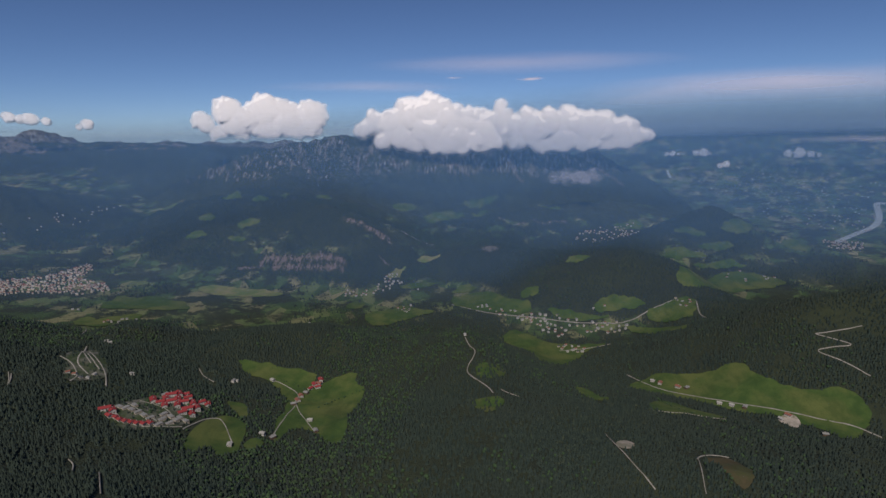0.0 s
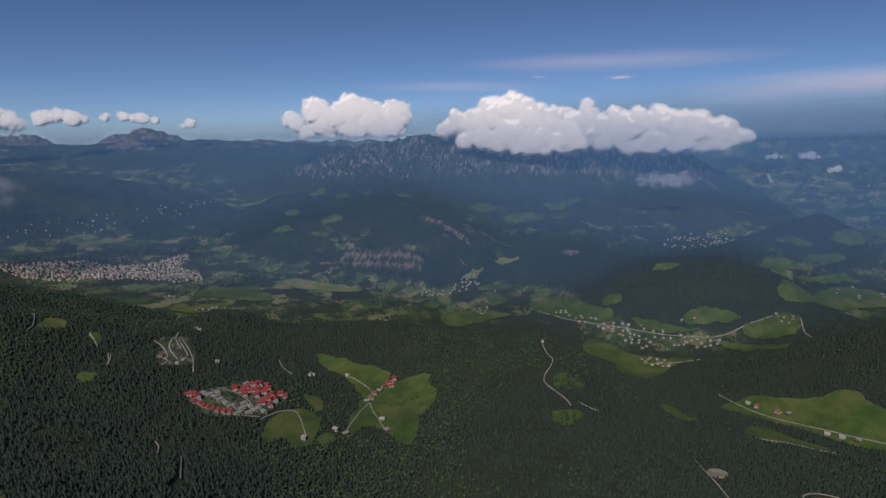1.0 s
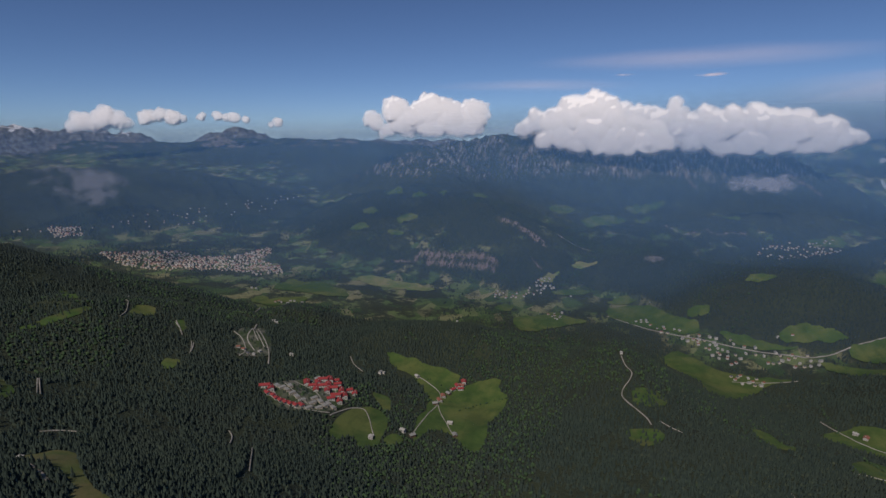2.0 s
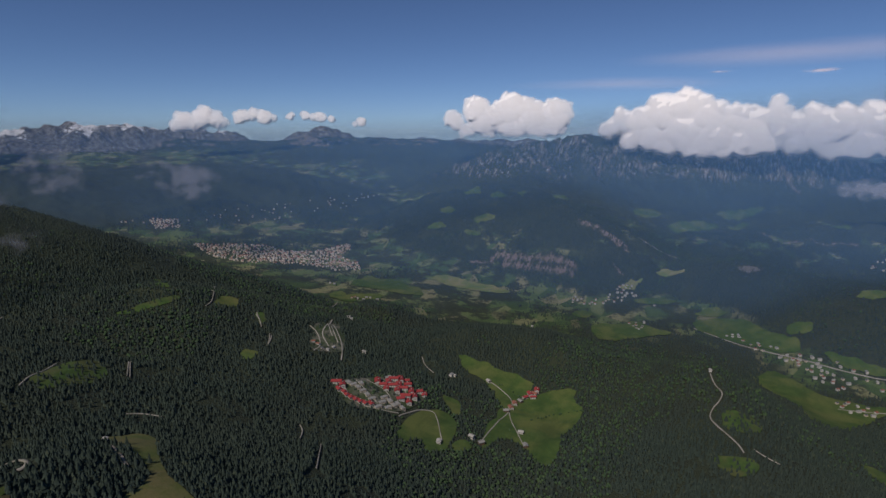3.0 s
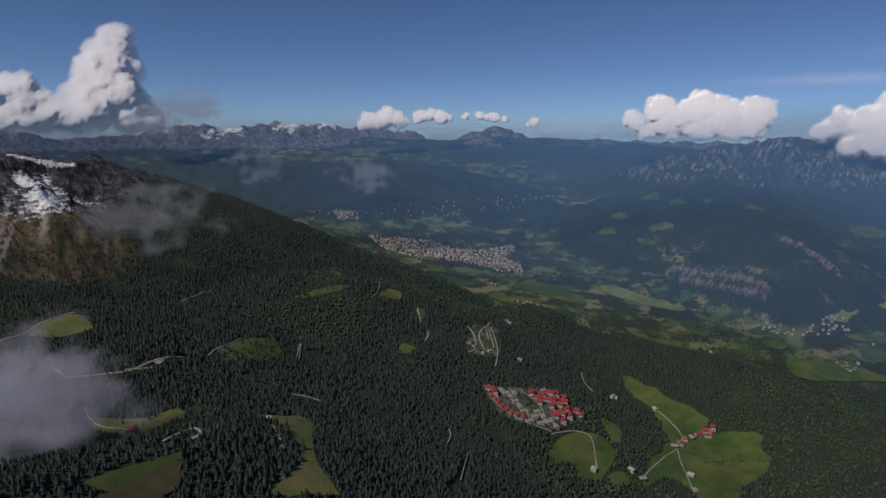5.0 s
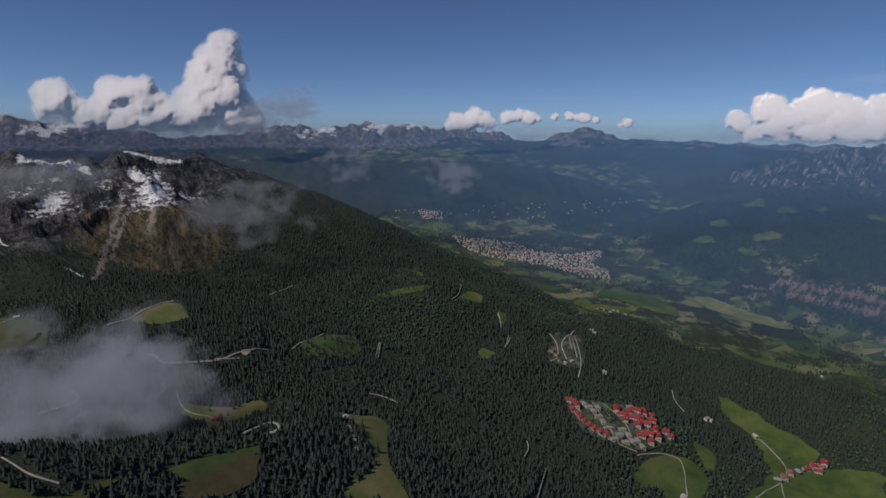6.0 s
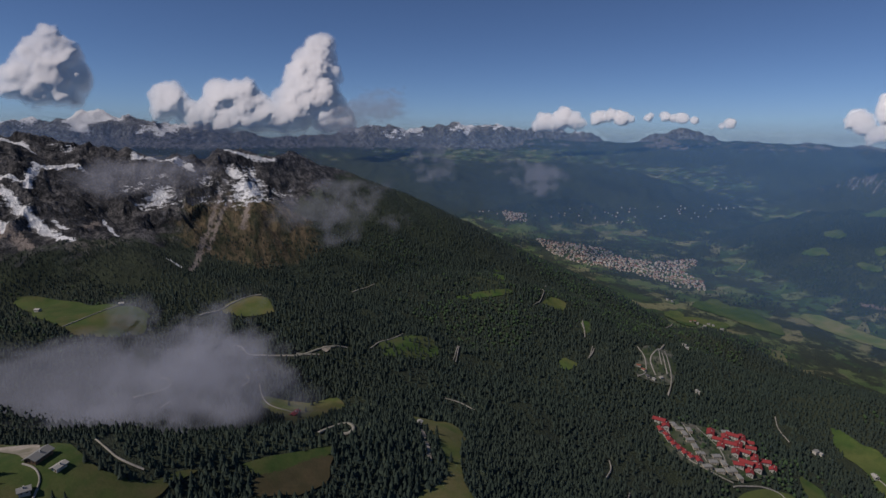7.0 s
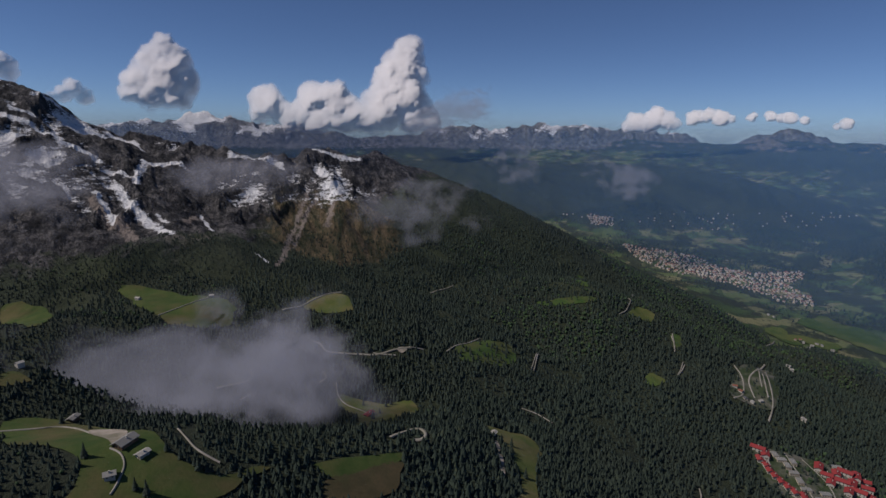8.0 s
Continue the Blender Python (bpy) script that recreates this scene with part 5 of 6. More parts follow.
STOCK = [
    house("house", 10, 12, 5.5, WALLS[0], ROOFS["rust"], "white plastered house with brown tiled gable roof"),
    house("house", 9, 11, 5.0, WALLS[2], ROOFS["slate"], "cream plastered house with dark slate gable roof"),
    house("house", 11, 15, 6.5, WALLS[0], ROOFS["grey"], "tall white house with grey metal gable roof"),
    house("house", 9, 10, 5.0, WALLS[0], ROOFS["pale"], "small white house with pale shingle roof"),
]
FARMS = [
    house("farmhouse", 9, 13, 4.6, WALLS[0], ROOFS["rust"], "white farmhouse with brown tiled gable roof and windows", "farmhouse", True),
    house("farmhouse", 8, 11, 4.2, WALLS[1], ROOFS["grey"], "dark timber farm building with grey metal roof", "farmhouse", True),
    house("farmhouse", 7.5, 10, 4.2, WALLS[0], ROOFS["pale"], "white farmhouse with pale roof beside a meadow track", "farmhouse", True),
]
REDS = [
    house("housing_block", 8.5, 16, 5.0, WALLS[0], ROOFS["red"], "long white housing block with bright red gable roof", "building", True),
    house("housing_block", 8, 12, 4.6, WALLS[0], ROOFS["red"], "white housing block with bright red gable roof", "building", True),
    house("school_hall", 9, 15, 3.6, WALLS[2], ROOFS["grey"], "low hall with flat pale grey roof in the settlement", "building", True, flat=True),
    house("row_house", 6.5, 11, 4.0, WALLS[0], ROOFS["red"], "narrow white row house with red gable roof", "building", True),
]
for ob in STOCK:
    ob.scale = (0.52, 0.52, 0.52)
for ob in FARMS:
    ob.scale = (0.82, 0.82, 0.82)
for ob, k in zip(REDS, (1.0, 1.0, 0.74, 0.95)):
    ob.scale = (k, k, k)
parked = {}
for ob in STOCK + FARMS + REDS:
    parked[ob] = False


def place(kind, spot, turn, group=""):
    """The first use of a kind moves it, later ones copy it."""
    x, y = SPOTS[spot] if isinstance(spot, str) else spot
    if parked[kind]:
        ob = copy_thing(kind, pose(x, y, seat(x, y), 0, 0, turn))
        BUILT.append((x, y))
    else:
        ob = settle(kind, x, y, turn)
        parked[kind] = True
    return tagged(ob, group=group)


# alpine farm on the shelf
settle(house("alpine_barn", 7.5, 13, 2.6, WALLS[1], ROOFS["grey"], "long low alpine barn with weathered grey roof beside a gravel yard", "barn", True, 0.5), *SPOTS["barn"], 55)
settle(house("shed", 4, 7, 1.7, WALLS[0], ROOFS["pale"], "small shed with pale metal roof on the pasture", "shed", True), *SPOTS["shed_white"], 48)
settle(house("alpine_hut", 4.6, 5.4, 2.4, WALLS[0], ROOFS["grey"], "white alpine hut with grey shingle roof on the pasture", "hut", True, 0.5), *SPOTS["hut"], 10)
settle(house("cottage", 4.5, 10, 2.3, WALLS[1], ROOFS["red"], "low timber cottage with long orange red roof", "cottage", True), *SPOTS["redhouse"], 40)
settle(house("cottage", 4.5, 6, 2.3, WALLS[0], ROOFS["pale"], "small white cottage with pale roof above the lay-by", "cottage", True), *SPOTS["whitehouse"], 40)
settle(house("hay_barn", 4.5, 8, 2.0, WALLS[1], ROOFS["grey"], "timber hay barn with grey roof beside the track", "barn", True), *SPOTS["farmstead"], 70)
for k, n in enumerate(("hut_meadow", "hamA", "hamB", "hamC", "hamD", "hamE")):
    place(FARMS[(2, 2, 2, 1, 1, 2)[k]], n, (20, 60, 100, 30, 140, 75)[k], "farms on the clearing")
for k, n in enumerate(("h1", "h2", "h3", "h4", "h5", "h6", "h7", "h8", "h9")):
    place((FARMS[0], REDS[3], REDS[1])[k % 3] if k > 3 else FARMS[k % 2], n, (40, 120, 30, 60, 150, 35, 70, 120, 20)[k], "hamlet on the meadow")
for k, n in enumerate(("f1", "f2", "f3", "f4", "f5", "f6", "f7", "f8", "f9", "f10")):
    place(FARMS[(2, 0, 0, 1, 2, 2, 1, 0, 1, 2)[k]], n, (55, 150, 40, 120, 60, 50, 145, 35, 80, 20)[k], "farms along the valley lane")
for k, n in enumerate(("w1", "w2", "c1", "c2", "c3", "c4", "c5", "c6", "c7", "n1", "n2", "n3", "n4", "p1", "p2", "chal", "m1", "m2", "q1", "q2", "s1", "k1", "k2")):
    place(STOCK[(3, 3, 0, 0, 3, 3, 1, 2, 3, 2, 3, 3, 3, 3, 3, 2, 0, 3, 3, 3, 3, 3, 3)[k]], n, 25 + 37 * k, "scattered houses")

# the settlement with the red roofs
for k, spot in enumerate(BLOCKS_RED):
    place(REDS[(0, 1, 1, 0)[k % 4]], spot, (38, 128, 38, 120)[k % 4] + luck.uniform(-8, 8), "red roofed settlement")
for k, spot in enumerate(BLOCKS_ROW):
    place(REDS[3], spot, 62 + luck.uniform(-6, 6), "red roofed settlement")
for k, spot in enumerate(BLOCKS_GREY):
    place(REDS[2], spot, 62 + 90 * (k % 2) + luck.uniform(-6, 6), "red roofed settlement")
SMALL = STOCK
for name, (count, ring) in VILLAGES.items():
    if not name.startswith("town") and name not in ("camp_town", "far_village", "plain_town", "plain_west", "valley_far"):
        spread(SMALL, ring, count, 11, "houses of a valley village")


def roofscape(rings, gap, seed):
    """The many far houses of the town, walls in one mesh and roofs in another."""
    rng = random.Random(seed)
    top = new("town_houses")
    tagged(top, "crowded pale houses with brown and grey roofs in the valley town", "town", kind="stuff")
    walls, roofs = ([], []), {"rust": ([], []), "grey": ([], []), "pale": ([], []), "light": ([], [])}
    for count, ring in rings:
        xs, ys = [p[0] for p in ring], [p[1] for p in ring]
        spots = []
        for _ in range(count * 30):
            if len(spots) >= count:
                break
            x, y = rng.uniform(min(xs), max(xs)), rng.uniform(min(ys), max(ys))
            if inside(np.array([x]), np.array([y]), ring)[0] and all((x - a) ** 2 + (y - b) ** 2 > gap * gap for a, b in spots):
                spots.append((x, y))
        for x, y in spots:
            k = min(1.0, gap / 9.5)
            w, d, h, turn = k * rng.uniform(5, 8), k * rng.uniform(6, 12), k * rng.uniform(3.5, 6.5), radians(rng.choice((25, 115)) + rng.uniform(-15, 15))
            z, c, s = float(sheet_z(x, y)) + 1.5, math.cos(turn), math.sin(turn)
            def put(store, local, faces):
                base = len(store[0])
                store[0].extend((x + a * c - b * s, y + a * s + b * c, z + e) for a, b, e in local)
                store[1].extend(tuple(base + i for i in f) for f in faces)
            put(walls, [(-w / 2, -d / 2, -4), (w / 2, -d / 2, -4), (w / 2, d / 2, -4), (-w / 2, d / 2, -4), (-w / 2, -d / 2, h), (w / 2, -d / 2, h), (w / 2, d / 2, h), (-w / 2, d / 2, h), (0, -d / 2, h + w * 0.22), (0, d / 2, h + w * 0.22)], [(0, 1, 5, 8, 4), (2, 3, 7, 9, 6), (1, 2, 6, 5), (3, 0, 4, 7)])
            o = 0.6
            put(roofs[rng.choice(("rust", "rust", "rust", "grey", "pale", "light"))], [(-w / 2 - o, -d / 2 - o, h - 0.2), (0, -d / 2 - o, h + w * 0.25), (w / 2 + o, -d / 2 - o, h - 0.2), (-w / 2 - o, d / 2 + o, h - 0.2), (0, d / 2 + o, h + w * 0.25), (w / 2 + o, d / 2 + o, h - 0.2)], [(0, 1, 4, 3), (1, 2, 5, 4), (0, 2, 1), (3, 4, 5), (0, 3, 5, 2)])
            BUILT.append((x, y))
    mesh_object("wall", *walls, WALLS[2], False).parent = top
    for key, store in roofs.items():
        mesh_object("roof", *store, ROOFS[key], False).parent = top


roofscape([(int(c * f), ring) for name, f in (("town", 2.6), ("town_west", 2.4), ("camp_town", 2.0), ("far_village", 3.0), ("plain_west", 2.0)) for c, ring in (VILLAGES[name],)], 6.6, 5)
roofscape([(int(c * f), ring) for name, f in (("plain_town", 2.0), ("valley_far", 0.8)) for c, ring in (VILLAGES[name],)], 6.0, 6)

# ---- forest ----
def near_tracks(x, y, margin):
    hit = np.zeros(x.shape, bool)
    for width, line in TRACK_LINES:
        a = np.array(line[::2] + [line[-1]])
        lo, hi = a.min(0) - 12, a.max(0) + 12
        sel = np.where((x > lo[0]) & (x < hi[0]) & (y > lo[1]) & (y < hi[1]))[0]
        if not len(sel):
            continue
        px, py = x[sel], y[sel]
        best = np.full(px.shape, 1e9)
        for (x0, y0), (x1, y1) in zip(a, a[1:]):
            dx, dy = x1 - x0, y1 - y0
            s = np.clip(((px - x0) * dx + (py - y0) * dy) / max(dx * dx + dy * dy, 1e-6), 0, 1)
            best = np.minimum(best, np.hypot(px - x0 - s * dx, py - y0 - s * dy))
        hit[sel] |= best < width / 2 + margin
    return hit


def open_land(x, y):
    """Where no forest stands: meadows, tracks, houses, rock, fields."""
    free = np.zeros(x.shape, bool)
    thin = np.zeros(x.shape, bool)
    for kind, ring in FIELD_RINGS:
        got = inside(x, y, ring)
        if kind in ("young", "yard"):
            thin |= got
        else:
            free |= got
    for count, ring in VILLAGES.values():
        thin |= inside(x, y, ring)
    free |= near_tracks(x, y, 4.0)
    for bx, by in BUILT:
        reach_near = 5.5 if by > 1200 or (-600 < bx < -430 and 680 < by < 920) else 8.5
        free |= (np.abs(x - bx) < reach_near) & (np.abs(y - by) < reach_near)
    return free, thin


def stand(x0, x1, y0, y1, step, near, far, seed):
    """Places for trees on a shaken grid between two distances from the start."""
    rng = np.random.default_rng(seed)
    gx, gy = np.meshgrid(np.arange(x0, x1, step), np.arange(y0, y1, step))
    x = (gx + rng.uniform(-0.48, 0.48, gx.shape) * step).ravel()
    y = (gy + rng.uniform(-0.48, 0.48, gy.shape) * step).ravel()
    r, b = np.hypot(x, y), np.degrees(np.arctan2(-x, y))
    ok = (r > near) & (r <= far) & (b > -47) & (b < 112)
    x, y = x[ok], y[ok]
    free, thin = open_land(x, y)
    ok = ~free & (~thin | (rng.uniform(0, 1, x.shape) < 0.34))
    x, y = x[ok], y[ok]
    z = sheet_z(x, y)
    cover = {n: between(v, x, y) for n, v in land_cover.items()}
    bare = np.maximum.reduce([cover["rock"] * 1.1, cover["field"] * 1.15, cover["turf"] * 0.9, cover["snow"], cover["scree"]])
    glade = np.clip((fbm(x, y, 60, 3, 500) - 0.28) * 4, 0, 0.7)
    ok = (rng.uniform(0.15, 0.85, x.shape) > bare) & (z < 560) & (rng.uniform(0, 1, x.shape) > glade)
    return x[ok], y[ok], sheet_z(x[ok], y[ok]), rng


def cone_tree(tiers, sides, ragged):
    """A spruce of unit height: stacked skirts that narrow to the tip."""
    verts, faces = [], []
    for k in range(tiers):
        low, high = 0.06 + 0.86 * k / tiers, min(1.0, 0.06 + 0.86 * (k + 1) / tiers + 0.22)
        wide = 0.31 * (1 - k / tiers) ** 0.85 + 0.02
        tip = len(verts)
        verts.append((0, 0, high if k < tiers - 1 else 1.0))
        for s in range(sides):
            a = 2 * math.pi * (s + 0.5 * k) / sides
            f = 1 + ragged * (0.5 if s % 2 else -0.5)
            verts.append((wide * f * math.cos(a), wide * f * math.sin(a), low - 0.03 * f))
        faces += [(tip, tip + 1 + s, tip + 1 + (s + 1) % sides) for s in range(sides)]
    return np.array(verts), np.array(faces)


def round_tree():
    """A broad crown of unit height from a shaken icosahedron."""
    bm = bmesh.new()
    bmesh.ops.create_icosphere(bm, subdivisions=1, radius=1)
    v = np.array([(p.co.x, p.co.y, p.co.z) for p in bm.verts])
    f = np.array([[q.index for q in p.verts] for p in bm.faces])
    bm.free()
    return v * np.array([0.42, 0.42, 0.46]) + np.array([0, 0, 0.5]), f


def grow(name, label, template, material, x, y, z, tall, rng, wobble=0.12):
    """All trees of one stand in one mesh."""
    tv, tf = template
    n, m = len(x), len(tv)
    if not n:
        return
    turn = rng.uniform(0, 2 * math.pi, n)
    c, s = np.cos(turn)[:, None], np.sin(turn)[:, None]
    girth = (tall * rng.uniform(0.8, 1.25, n))[:, None]
    jit = 1 + rng.uniform(-wobble, wobble, (n, m))
    vx = (tv[None, :, 0] * c - tv[None, :, 1] * s) * girth * jit
    vy = (tv[None, :, 0] * s + tv[None, :, 1] * c) * girth * jit
    vz = tv[None, :, 2] * tall[:, None] * (1 + rng.uniform(-0.04, 0.04, (n, m)))
    verts = np.stack([vx + x[:, None], vy + y[:, None], vz + z[:, None] - 0.3], -1).reshape(-1, 3)
    faces = (tf[None] + (np.arange(n) * m)[:, None, None]).reshape(-1, tf.shape[1])
    tagged(fast_mesh(name, verts, faces, material), label, "forest", kind="stuff")


STANDS = [
    ("spruce_forest", "dense dark spruce forest on the near slopes", -950, 700, -260, 1000, 4.3, 240, 760, cone_tree(3, 6, 0.3), 11),
    ("spruce_forest", "dark spruce forest covering the hillsides", -1500, 1000, -300, 1400, 5.2, 760, 1350, cone_tree(2, 5, 0.2), 12),
    ("spruce_forest", "distant spruce forest on the valley hills", -2200, 1800, 0, 3000, 7.6, 1350, 2950, cone_tree(2, 4, 0.0), 13),
]
for name, label, x0, x1, y0, y1, step, near, far, template, seed in STANDS:
    x, y, z, rng = stand(x0, x1, y0, y1, step, near, far, seed)
    leafy = np.clip(0.09 + 1.3 * (fbm(x, y, 210, 3, 520) - 0.12) + 0.3 * ((z < 290) & (y > 620) & (x < -120)), 0, 0.42)
    leafy = np.where((z > 400) | (x > 60), leafy * 0.3, leafy)
    broad = rng.uniform(0, 1, x.shape) < leafy
    tall = rng.uniform(5.2, 9.2, x.shape) * (1 + 0.25 * fbm(x, y, 40, 2, 530)) * (1.0 if far < 1000 else 1.0 if far < 1500 else 1.15)
    tall = tall * np.clip(1.0 - (z - 430) / 160, 0.5, 1.0)
    grow(name, label, template, SPRUCE, x[~broad], y[~broad], z[~broad], tall[~broad], rng)
    grow("beech_forest", label.replace("dark ", "").replace("spruce", "light green beech"), round_tree(), BEECH, x[broad], y[broad], z[broad], tall[broad] * 0.66, rng, 0.25)


hedge_luck = np.random.default_rng(77)
for line in HEDGES:
    spots = np.array(dense(line, 4.5))
    x, y = (spots + hedge_luck.normal(0, 1.8, spots.shape)).T
    grow("hedgerow", "row of small round broadleaf trees between two meadows", round_tree(), BEECH, x, y, sheet_z(x, y) + 0.8, hedge_luck.uniform(2.6, 5.2, len(x)), hedge_luck, 0.25)


def spruce(name, label, x, y, tall, seed):
    """A single spruce: a tapered trunk and drooping, uneven tiers of boughs."""
    rng = random.Random(seed)
    top = new(name)
    top.matrix_basis = pose(x, y, float(sheet_z(x, y)) + 0.9, 0, 0, rng.uniform(0, 360))
    tagged(top, label, "tree", "single spruces")
    bm = bmesh.new()
    bmesh.ops.create_cone(bm, cap_ends=True, segments=7, radius1=tall * 0.022, radius2=tall * 0.006, depth=tall * 0.9, matrix=Matrix.Translation((0, 0, tall * 0.4)))
    part("trunk", bm, BARK, top)
    verts, faces = [], []
    tiers = 9
    for k in range(tiers):
        f = k / tiers
        z0, wide = tall * (0.1 + 0.8 * f), tall * (0.2 * (1 - f) ** 0.9 + 0.02)
        boughs = 11 - k // 2
        for s in range(boughs):
            a = 2 * math.pi * (s + rng.uniform(-0.3, 0.3)) / boughs + k
            r, d = wide * rng.uniform(0.75, 1.2), tall * 0.05 * rng.uniform(0.6, 1.4)
            n, w = len(verts), 0.34
            verts += [(0, 0, z0 + tall * 0.11), (r * math.cos(a), r * math.sin(a), z0 - d), (0.72 * r * math.cos(a + w), 0.72 * r * math.sin(a + w), z0 - 0.2 * d), (0.72 * r * math.cos(a - w), 0.72 * r * math.sin(a - w), z0 - 0.2 * d), (0.5 * r * math.cos(a), 0.5 * r * math.sin(a), z0 + 0.02 * tall)]
            faces += [(n, n + 3, n + 4), (n, n + 4, n + 2), (n + 4, n + 3, n + 1), (n + 4, n + 1, n + 2)]
    crown = mesh_object("crown", verts, faces, SPRUCE, False)
    crown.parent = top


for k, (x, y) in enumerate(LONE_TREES):
    spruce("spruce_tree", "dark green spruce standing free on the alpine pasture", x, y, 7.5 + (k * 37 % 11) * 0.5, 900 + k)

# ---- air: haze, mist and clouds ----
scene.cycles.transparent_max_bounces = 24


def vapour(name, colour, strength, facing=0.0, through_it=0.25):
    """Thin vapour that scatters light to all sides, as dense as its mesh says. facing: how far its skin shades it."""
    m = bpy.data.materials.new(name)
    m.use_nodes = True
    t = m.node_tree
    t.nodes.remove(t.nodes["Principled BSDF"])
    out = t.nodes["Material Output"]
    clear, lit, behind = t.nodes.new("ShaderNodeBsdfTransparent"), t.nodes.new("ShaderNodeBsdfDiffuse"), t.nodes.new("ShaderNodeBsdfTranslucent")
    lit.inputs["Color"].default_value = behind.inputs["Color"].default_value = (*colour, 1)
    turned, skin, level = t.nodes.new("ShaderNodeVectorMath"), t.nodes.new("ShaderNodeVectorMath"), t.nodes.new("ShaderNodeVectorMath")
    turned.operation, skin.operation, level.operation = "SCALE", "ADD", "NORMALIZE"
    t.links.new(t.nodes.new("ShaderNodeNewGeometry").outputs["Normal"], turned.inputs[0])
    turned.inputs["Scale"].default_value = facing
    t.links.new(turned.outputs[0], skin.inputs[0])
    skin.inputs[1].default_value = tuple(sun_way * (1 - facing)) if facing else (0, 0, 1)
    t.links.new(skin.outputs[0], level.inputs[0])
    t.links.new(level.outputs[0], lit.inputs["Normal"])
    if facing:
        under, flat = t.nodes.new("ShaderNodeVectorMath"), t.nodes.new("ShaderNodeVectorMath")
        under.operation, flat.operation = "ADD", "NORMALIZE"
        t.links.new(turned.outputs[0], under.inputs[0])
        under.inputs[1].default_value = tuple(sun_way * (facing - 1))
        t.links.new(under.outputs[0], flat.inputs[0])
        t.links.new(flat.outputs[0], behind.inputs["Normal"])
    both, mixed = t.nodes.new("ShaderNodeMixShader"), t.nodes.new("ShaderNodeMixShader")
    a, k = t.nodes.new("ShaderNodeAttribute"), t.nodes.new("ShaderNodeMath")
    a.attribute_name = "vapour"
    k.operation, k.use_clamp = "MULTIPLY", True
    k.inputs[1].default_value = strength
    t.links.new(a.outputs["Fac"], k.inputs[0])
    both.inputs[0].default_value = through_it
    t.links.new(lit.outputs[0], both.inputs[1])
    t.links.new(behind.outputs[0], both.inputs[2])
    t.links.new(k.outputs[0], mixed.inputs[0])
    t.links.new(clear.outputs[0], mixed.inputs[1])
    t.links.new(both.outputs[0], mixed.inputs[2])
    t.links.new(mixed.outputs[0], out.inputs["Surface"])
    return m


def grid_faces(rows, cols):
    i = np.arange(rows * cols).reshape(rows, cols)
    return np.stack([i[:-1, :-1], i[:-1, 1:], i[1:, 1:], i[1:, :-1]], -1).reshape(-1, 4)


def haze_sheet(radius, strength, deep, colour):
    """A see-through sheet across the land at one distance, its tint standing in for blue summer haze."""
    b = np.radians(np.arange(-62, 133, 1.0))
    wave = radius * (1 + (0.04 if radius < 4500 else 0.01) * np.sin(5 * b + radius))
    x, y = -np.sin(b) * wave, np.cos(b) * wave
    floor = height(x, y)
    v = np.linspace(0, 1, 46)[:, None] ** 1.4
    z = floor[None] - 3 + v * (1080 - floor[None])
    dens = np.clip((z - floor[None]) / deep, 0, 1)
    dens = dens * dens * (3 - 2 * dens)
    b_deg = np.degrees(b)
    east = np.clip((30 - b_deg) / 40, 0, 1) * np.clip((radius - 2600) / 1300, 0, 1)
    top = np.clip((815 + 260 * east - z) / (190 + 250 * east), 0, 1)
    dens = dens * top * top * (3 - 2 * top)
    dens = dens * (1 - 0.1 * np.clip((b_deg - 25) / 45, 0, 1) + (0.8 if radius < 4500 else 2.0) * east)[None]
    verts = np.stack([np.broadcast_to(x, z.shape), np.broadcast_to(y, z.shape), z], -1).reshape(-1, 3)
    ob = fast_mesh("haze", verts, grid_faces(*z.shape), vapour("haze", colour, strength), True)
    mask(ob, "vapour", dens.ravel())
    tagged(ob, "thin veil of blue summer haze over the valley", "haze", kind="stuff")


# haze put into sheet colours: blue over distance, paler at the horizon
HAZE_TINT = (0.15, 0.35, 0.72)
# the added sheet at 300 m only lifts the darks of the near land
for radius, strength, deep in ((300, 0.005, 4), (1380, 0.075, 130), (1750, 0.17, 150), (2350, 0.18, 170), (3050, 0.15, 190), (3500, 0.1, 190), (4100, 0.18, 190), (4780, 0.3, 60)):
    haze_sheet(radius, strength, deep, HAZE_TINT if radius < 4500 else (0.36, 0.48, 0.66))


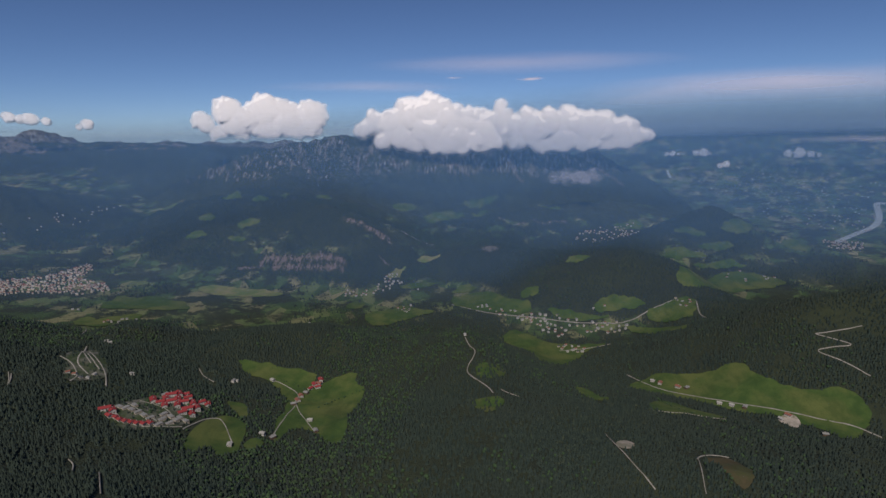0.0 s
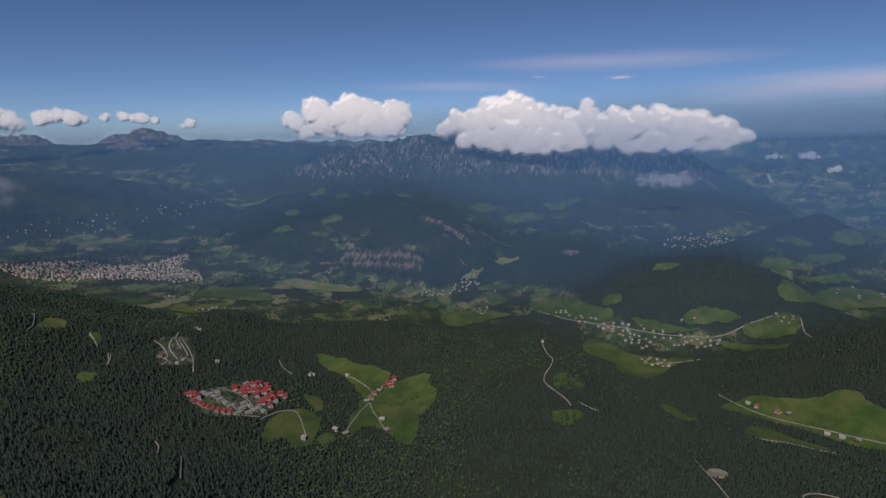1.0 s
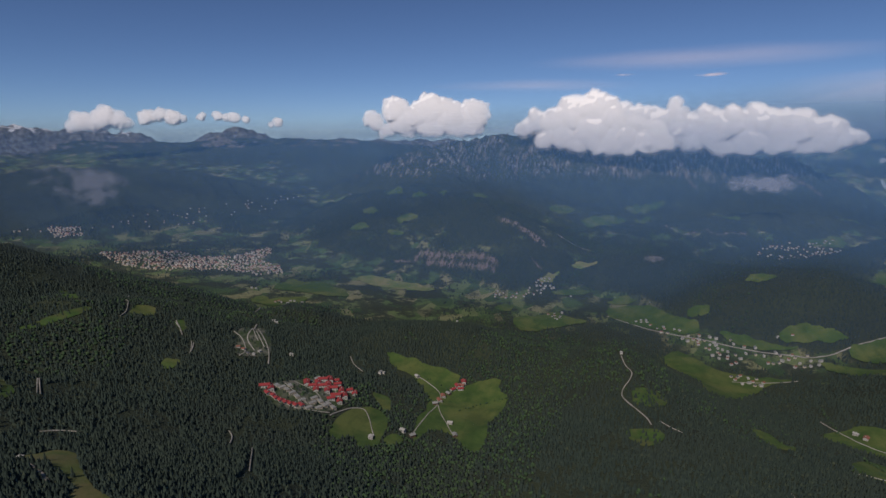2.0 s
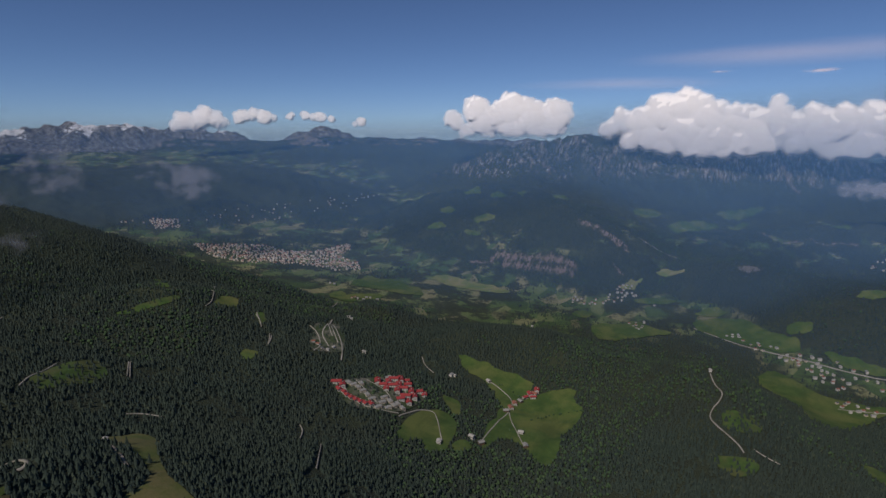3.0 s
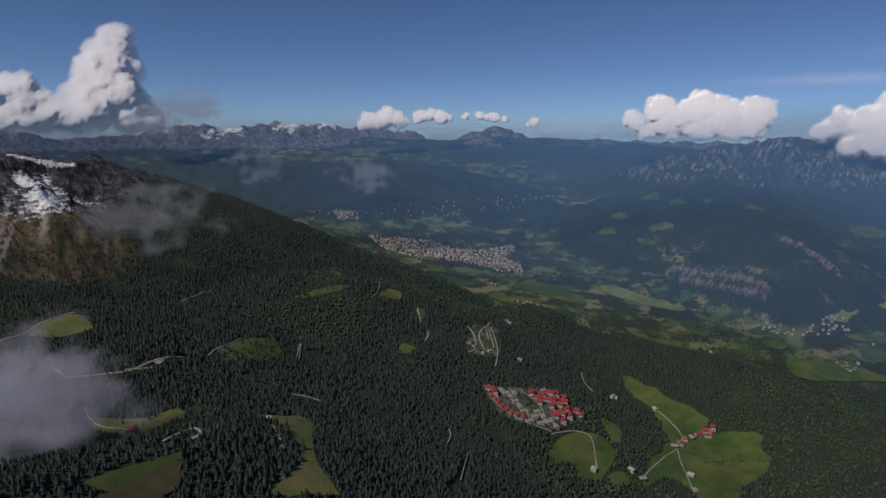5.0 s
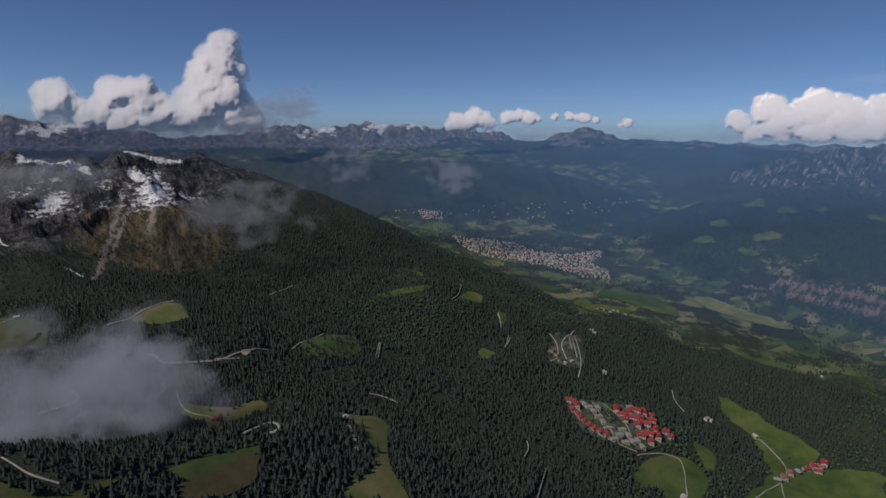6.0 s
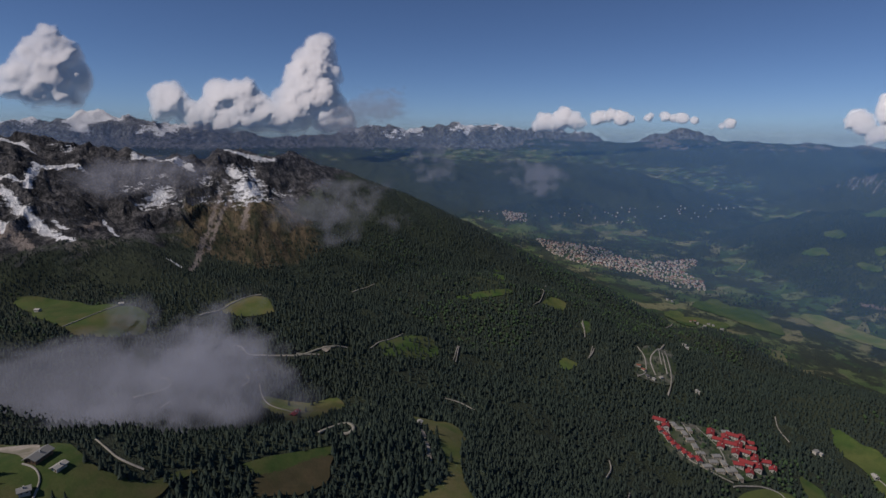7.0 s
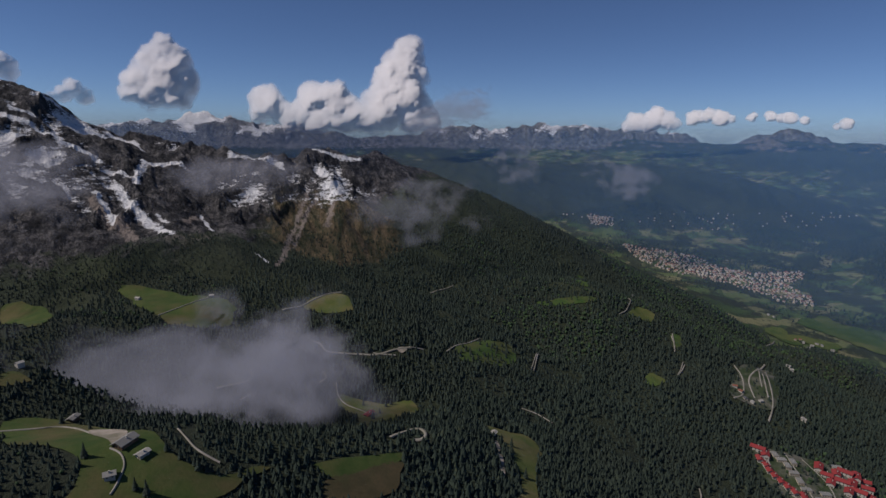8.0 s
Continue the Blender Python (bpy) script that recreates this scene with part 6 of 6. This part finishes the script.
def mist_bank(name, label, centre, wide, tall, thick, strength, seed, layers=3, streak=1.0, colour=(0.25, 0.265, 0.33), torn=1.15):
    """A torn bank of mist: lumpy layers one behind another, thinning out to the edge."""
    c = Vector(centre)
    out = Vector((c.x, c.y, 0)).normalized()
    side = Vector((out.y, -out.x, 0))
    top = new(name)
    tagged(top, label, "cloud")
    rows, cols = 64, 116
    u, v = np.meshgrid(np.linspace(-1.25, 1.25, cols), np.linspace(-1.25, 1.25, rows))
    for k in range(layers):
        n1 = fbm(u * wide / streak + 900 * k + 71 * seed, v * tall, max(wide, tall) * 0.6, 6, seed + 3 * k, 0.6)
        n2 = fbm(u * wide + 300, v * tall + 500 * k, max(wide, tall) * 0.4, 4, seed + 50 + k)
        depth = (k - (layers - 1) / 2) * thick / max(layers, 1) + thick * 0.15 * n2 + 0.95 * v * tall
        x = c.x + side.x * u * wide + out.x * depth
        y = c.y + side.y * u * wide + out.y * depth
        z = c.z + 0.8 * v * tall + 0.06 * tall * n2
        d = np.clip((0.92 - np.hypot(u, v) + torn * n1) / 1.1, 0, 1)
        d = d * d * (3 - 2 * d) * np.clip((1.25 - np.abs(u)) / 0.2, 0, 1) * np.clip((1.25 - np.abs(v)) / 0.2, 0, 1)
        verts = np.stack([x, y, z], -1).reshape(-1, 3)
        ob = fast_mesh("wisp", verts, grid_faces(rows, cols), vapour("mist", colour, strength, 0.2), True)
        mask(ob, "vapour", d.ravel())
        ob.parent = top


def blurred(field, reach_of):
    """A field smoothed over some cells to every side."""
    n = max(1, int(reach_of))
    for _ in range(3):
        for axis in (0, 1):
            pad = [(0, 0), (0, 0)]
            pad[axis] = (n + 1, n)
            c = np.cumsum(np.pad(field, pad, mode="edge"), axis=axis)
            hi, lo = [slice(None)] * 2, [slice(None)] * 2
            hi[axis], lo[axis] = slice(2 * n + 1, None), slice(None, -2 * n - 1)
            field = (c[tuple(hi)] - c[tuple(lo)]) / (2 * n + 1)
    return field


def cumulus(label, lobes, soft, seed, skin_look, lumpy):
    """A heaped cloud: the near and far skins of many puffs, thinning out where the heap is shallow."""
    rng = random.Random(seed)
    c = Vector([sum(l[i] for l in lobes) / len(lobes) for i in range(3)])
    out = Vector((c.x, c.y, 0)).normalized()
    side = Vector((out.y, -out.x, 0))
    puffs = []
    for x, y, z, r in lobes:
        d = Vector((x, y, z)) - c
        u, v = d.dot(side), d.z
        puffs.append((u, v, 0.0, r * 0.98))
        for _ in range(16):
            a, e = rng.uniform(0, 2 * math.pi), rng.uniform(-0.4, 1.0)
            w = math.sqrt(max(0, 1 - e * e))
            pu, pv, pw, pr = u + 0.72 * r * w * math.cos(a), v + 0.72 * r * e, 0.72 * r * w * math.sin(a), r * rng.uniform(0.28, 0.5)
            puffs.append((pu, pv, pw, pr))
            for _ in range(5):
                a, e = rng.uniform(0, 2 * math.pi), rng.uniform(-0.6, 1.0)
                w = math.sqrt(max(0, 1 - e * e))
                puffs.append((pu + 0.8 * pr * w * math.cos(a), pv + 0.8 * pr * e, pw + 0.8 * pr * w * math.sin(a), pr * rng.uniform(0.25, 0.5)))
    size = sum(l[3] for l in lobes) / len(lobes)
    base = sorted(l[2] - c.z - 0.75 * l[3] for l in lobes)[len(lobes) // 4]
    u0, u1 = min(p[0] - p[3] for p in puffs) - size * 0.6, max(p[0] + p[3] for p in puffs) + size * 0.6
    v0, v1 = min(p[1] - p[3] for p in puffs) - size * 0.3, max(p[1] + p[3] for p in puffs) + size * 0.5
    step = max((u1 - u0) / 420, (v1 - v0) / 200, size / 30)
    u, v = np.meshgrid(np.arange(u0, u1, step), np.arange(v0, v1, step))
    wu = u + 0.30 * size * fbm(u, v, size * 0.9, 4, seed)
    wv = v + 0.30 * size * fbm(u + 999, v, size * 0.9, 4, seed + 9)
    wu = wu + 0.10 * size * fbm(u, v + 555, size * 0.28, 3, seed + 12)
    wv = wv + 0.10 * size * fbm(u + 555, v, size * 0.28, 3, seed + 15)
    wv = np.where(wv < base, base + (wv - base) * 1.5, wv)
    front, rear = np.full(u.shape, -1e3), np.full(u.shape, 1e3)
    for pu, pv, pw, pr in puffs:
        h = np.sqrt(np.maximum(0, pr * pr - (wu - pu) ** 2 - (wv - pv) ** 2))
        front = np.where(h > 0, np.maximum(front, pw + h), front)
        rear = np.where(h > 0, np.minimum(rear, pw - h), rear)
    deep = np.maximum(front - rear, 0)
    deep = np.where(front < -900, 0, deep)
    deep = 0.5 * deep + 0.5 * blurred(deep, 0.12 * size / step)
    bump_up = 0.2 * size * fbm(u, v, size * 0.5, 4, seed + 20)
    dens = 1 - np.exp(-np.maximum(deep - soft * 0.22 * (0.8 + fbm(u, v, size * 0.7, 5, seed + 30, 0.6)), 0) / soft)
    foot = np.clip((wv - base + 0.75 * size) / (0.9 * size), 0, 1)
    dens = dens * foot * foot * (3 - 2 * foot)
    for _ in range(3):
        dens = (dens + np.roll(dens, 1, 0) + np.roll(dens, -1, 0) + np.roll(dens, 1, 1) + np.roll(dens, -1, 1)) / 5
    top = new("cumulus_cloud")
    tagged(top, label, "cloud")
    rows, cols = u.shape
    faces = grid_faces(rows, cols)
    faces = faces[(dens.ravel()[faces] > 0.002).any(axis=1)]
    if not len(faces):
        return
    used, back_to = np.unique(faces, return_inverse=True)
    for name, skin in (("near_billows", np.where(front < -900, 0, front) + bump_up), ("far_billows", np.where(rear > 900, 0, rear) - bump_up)):
        away = 0.3 * v - 0.7 * ((1 - lumpy) * blurred(skin, 0.3 * size / step) + lumpy * blurred(skin, 0.07 * size / step))
        x, y, z = c.x + side.x * u + out.x * away, c.y + side.y * u + out.y * away, c.z + v
        verts = np.stack([x, y, z], -1).reshape(-1, 3)[used]
        ob = fast_mesh(name, verts, back_to.reshape(-1, 4), skin_look, True)
        mask(ob, "vapour", dens.ravel()[used] * (1.0 if name == "near_billows" else 0.12))
        ob.parent = top


CLOUD_WHITE = vapour("cumulus", (0.97, 0.93, 0.92), 0.98, 0.4, 0.3)
CLOUD_GREY = vapour("shaded_cumulus", (0.95, 0.91, 0.91), 0.96, 0.45, 0.25)
for k, (label, lobes, soft) in enumerate(CLOUDS):
    west = lobes[0][0] < -3300
    cumulus(label, lobes, soft, 40 + 3 * k, CLOUD_GREY if west else CLOUD_WHITE, 0.35 if west else 0.7)
for k, (label, centre, wide, tall, thick, strength, layers, streak) in enumerate(MISTS):
    high = "cirrus" in label
    mist_bank("cirrus_band" if high else "mist_bank", label, centre, wide, tall, thick, strength, 600 + 13 * k, layers, streak, *(((0.66, 0.58, 0.62), 0.9) if high else ((0.25, 0.265, 0.33), 2.0)))
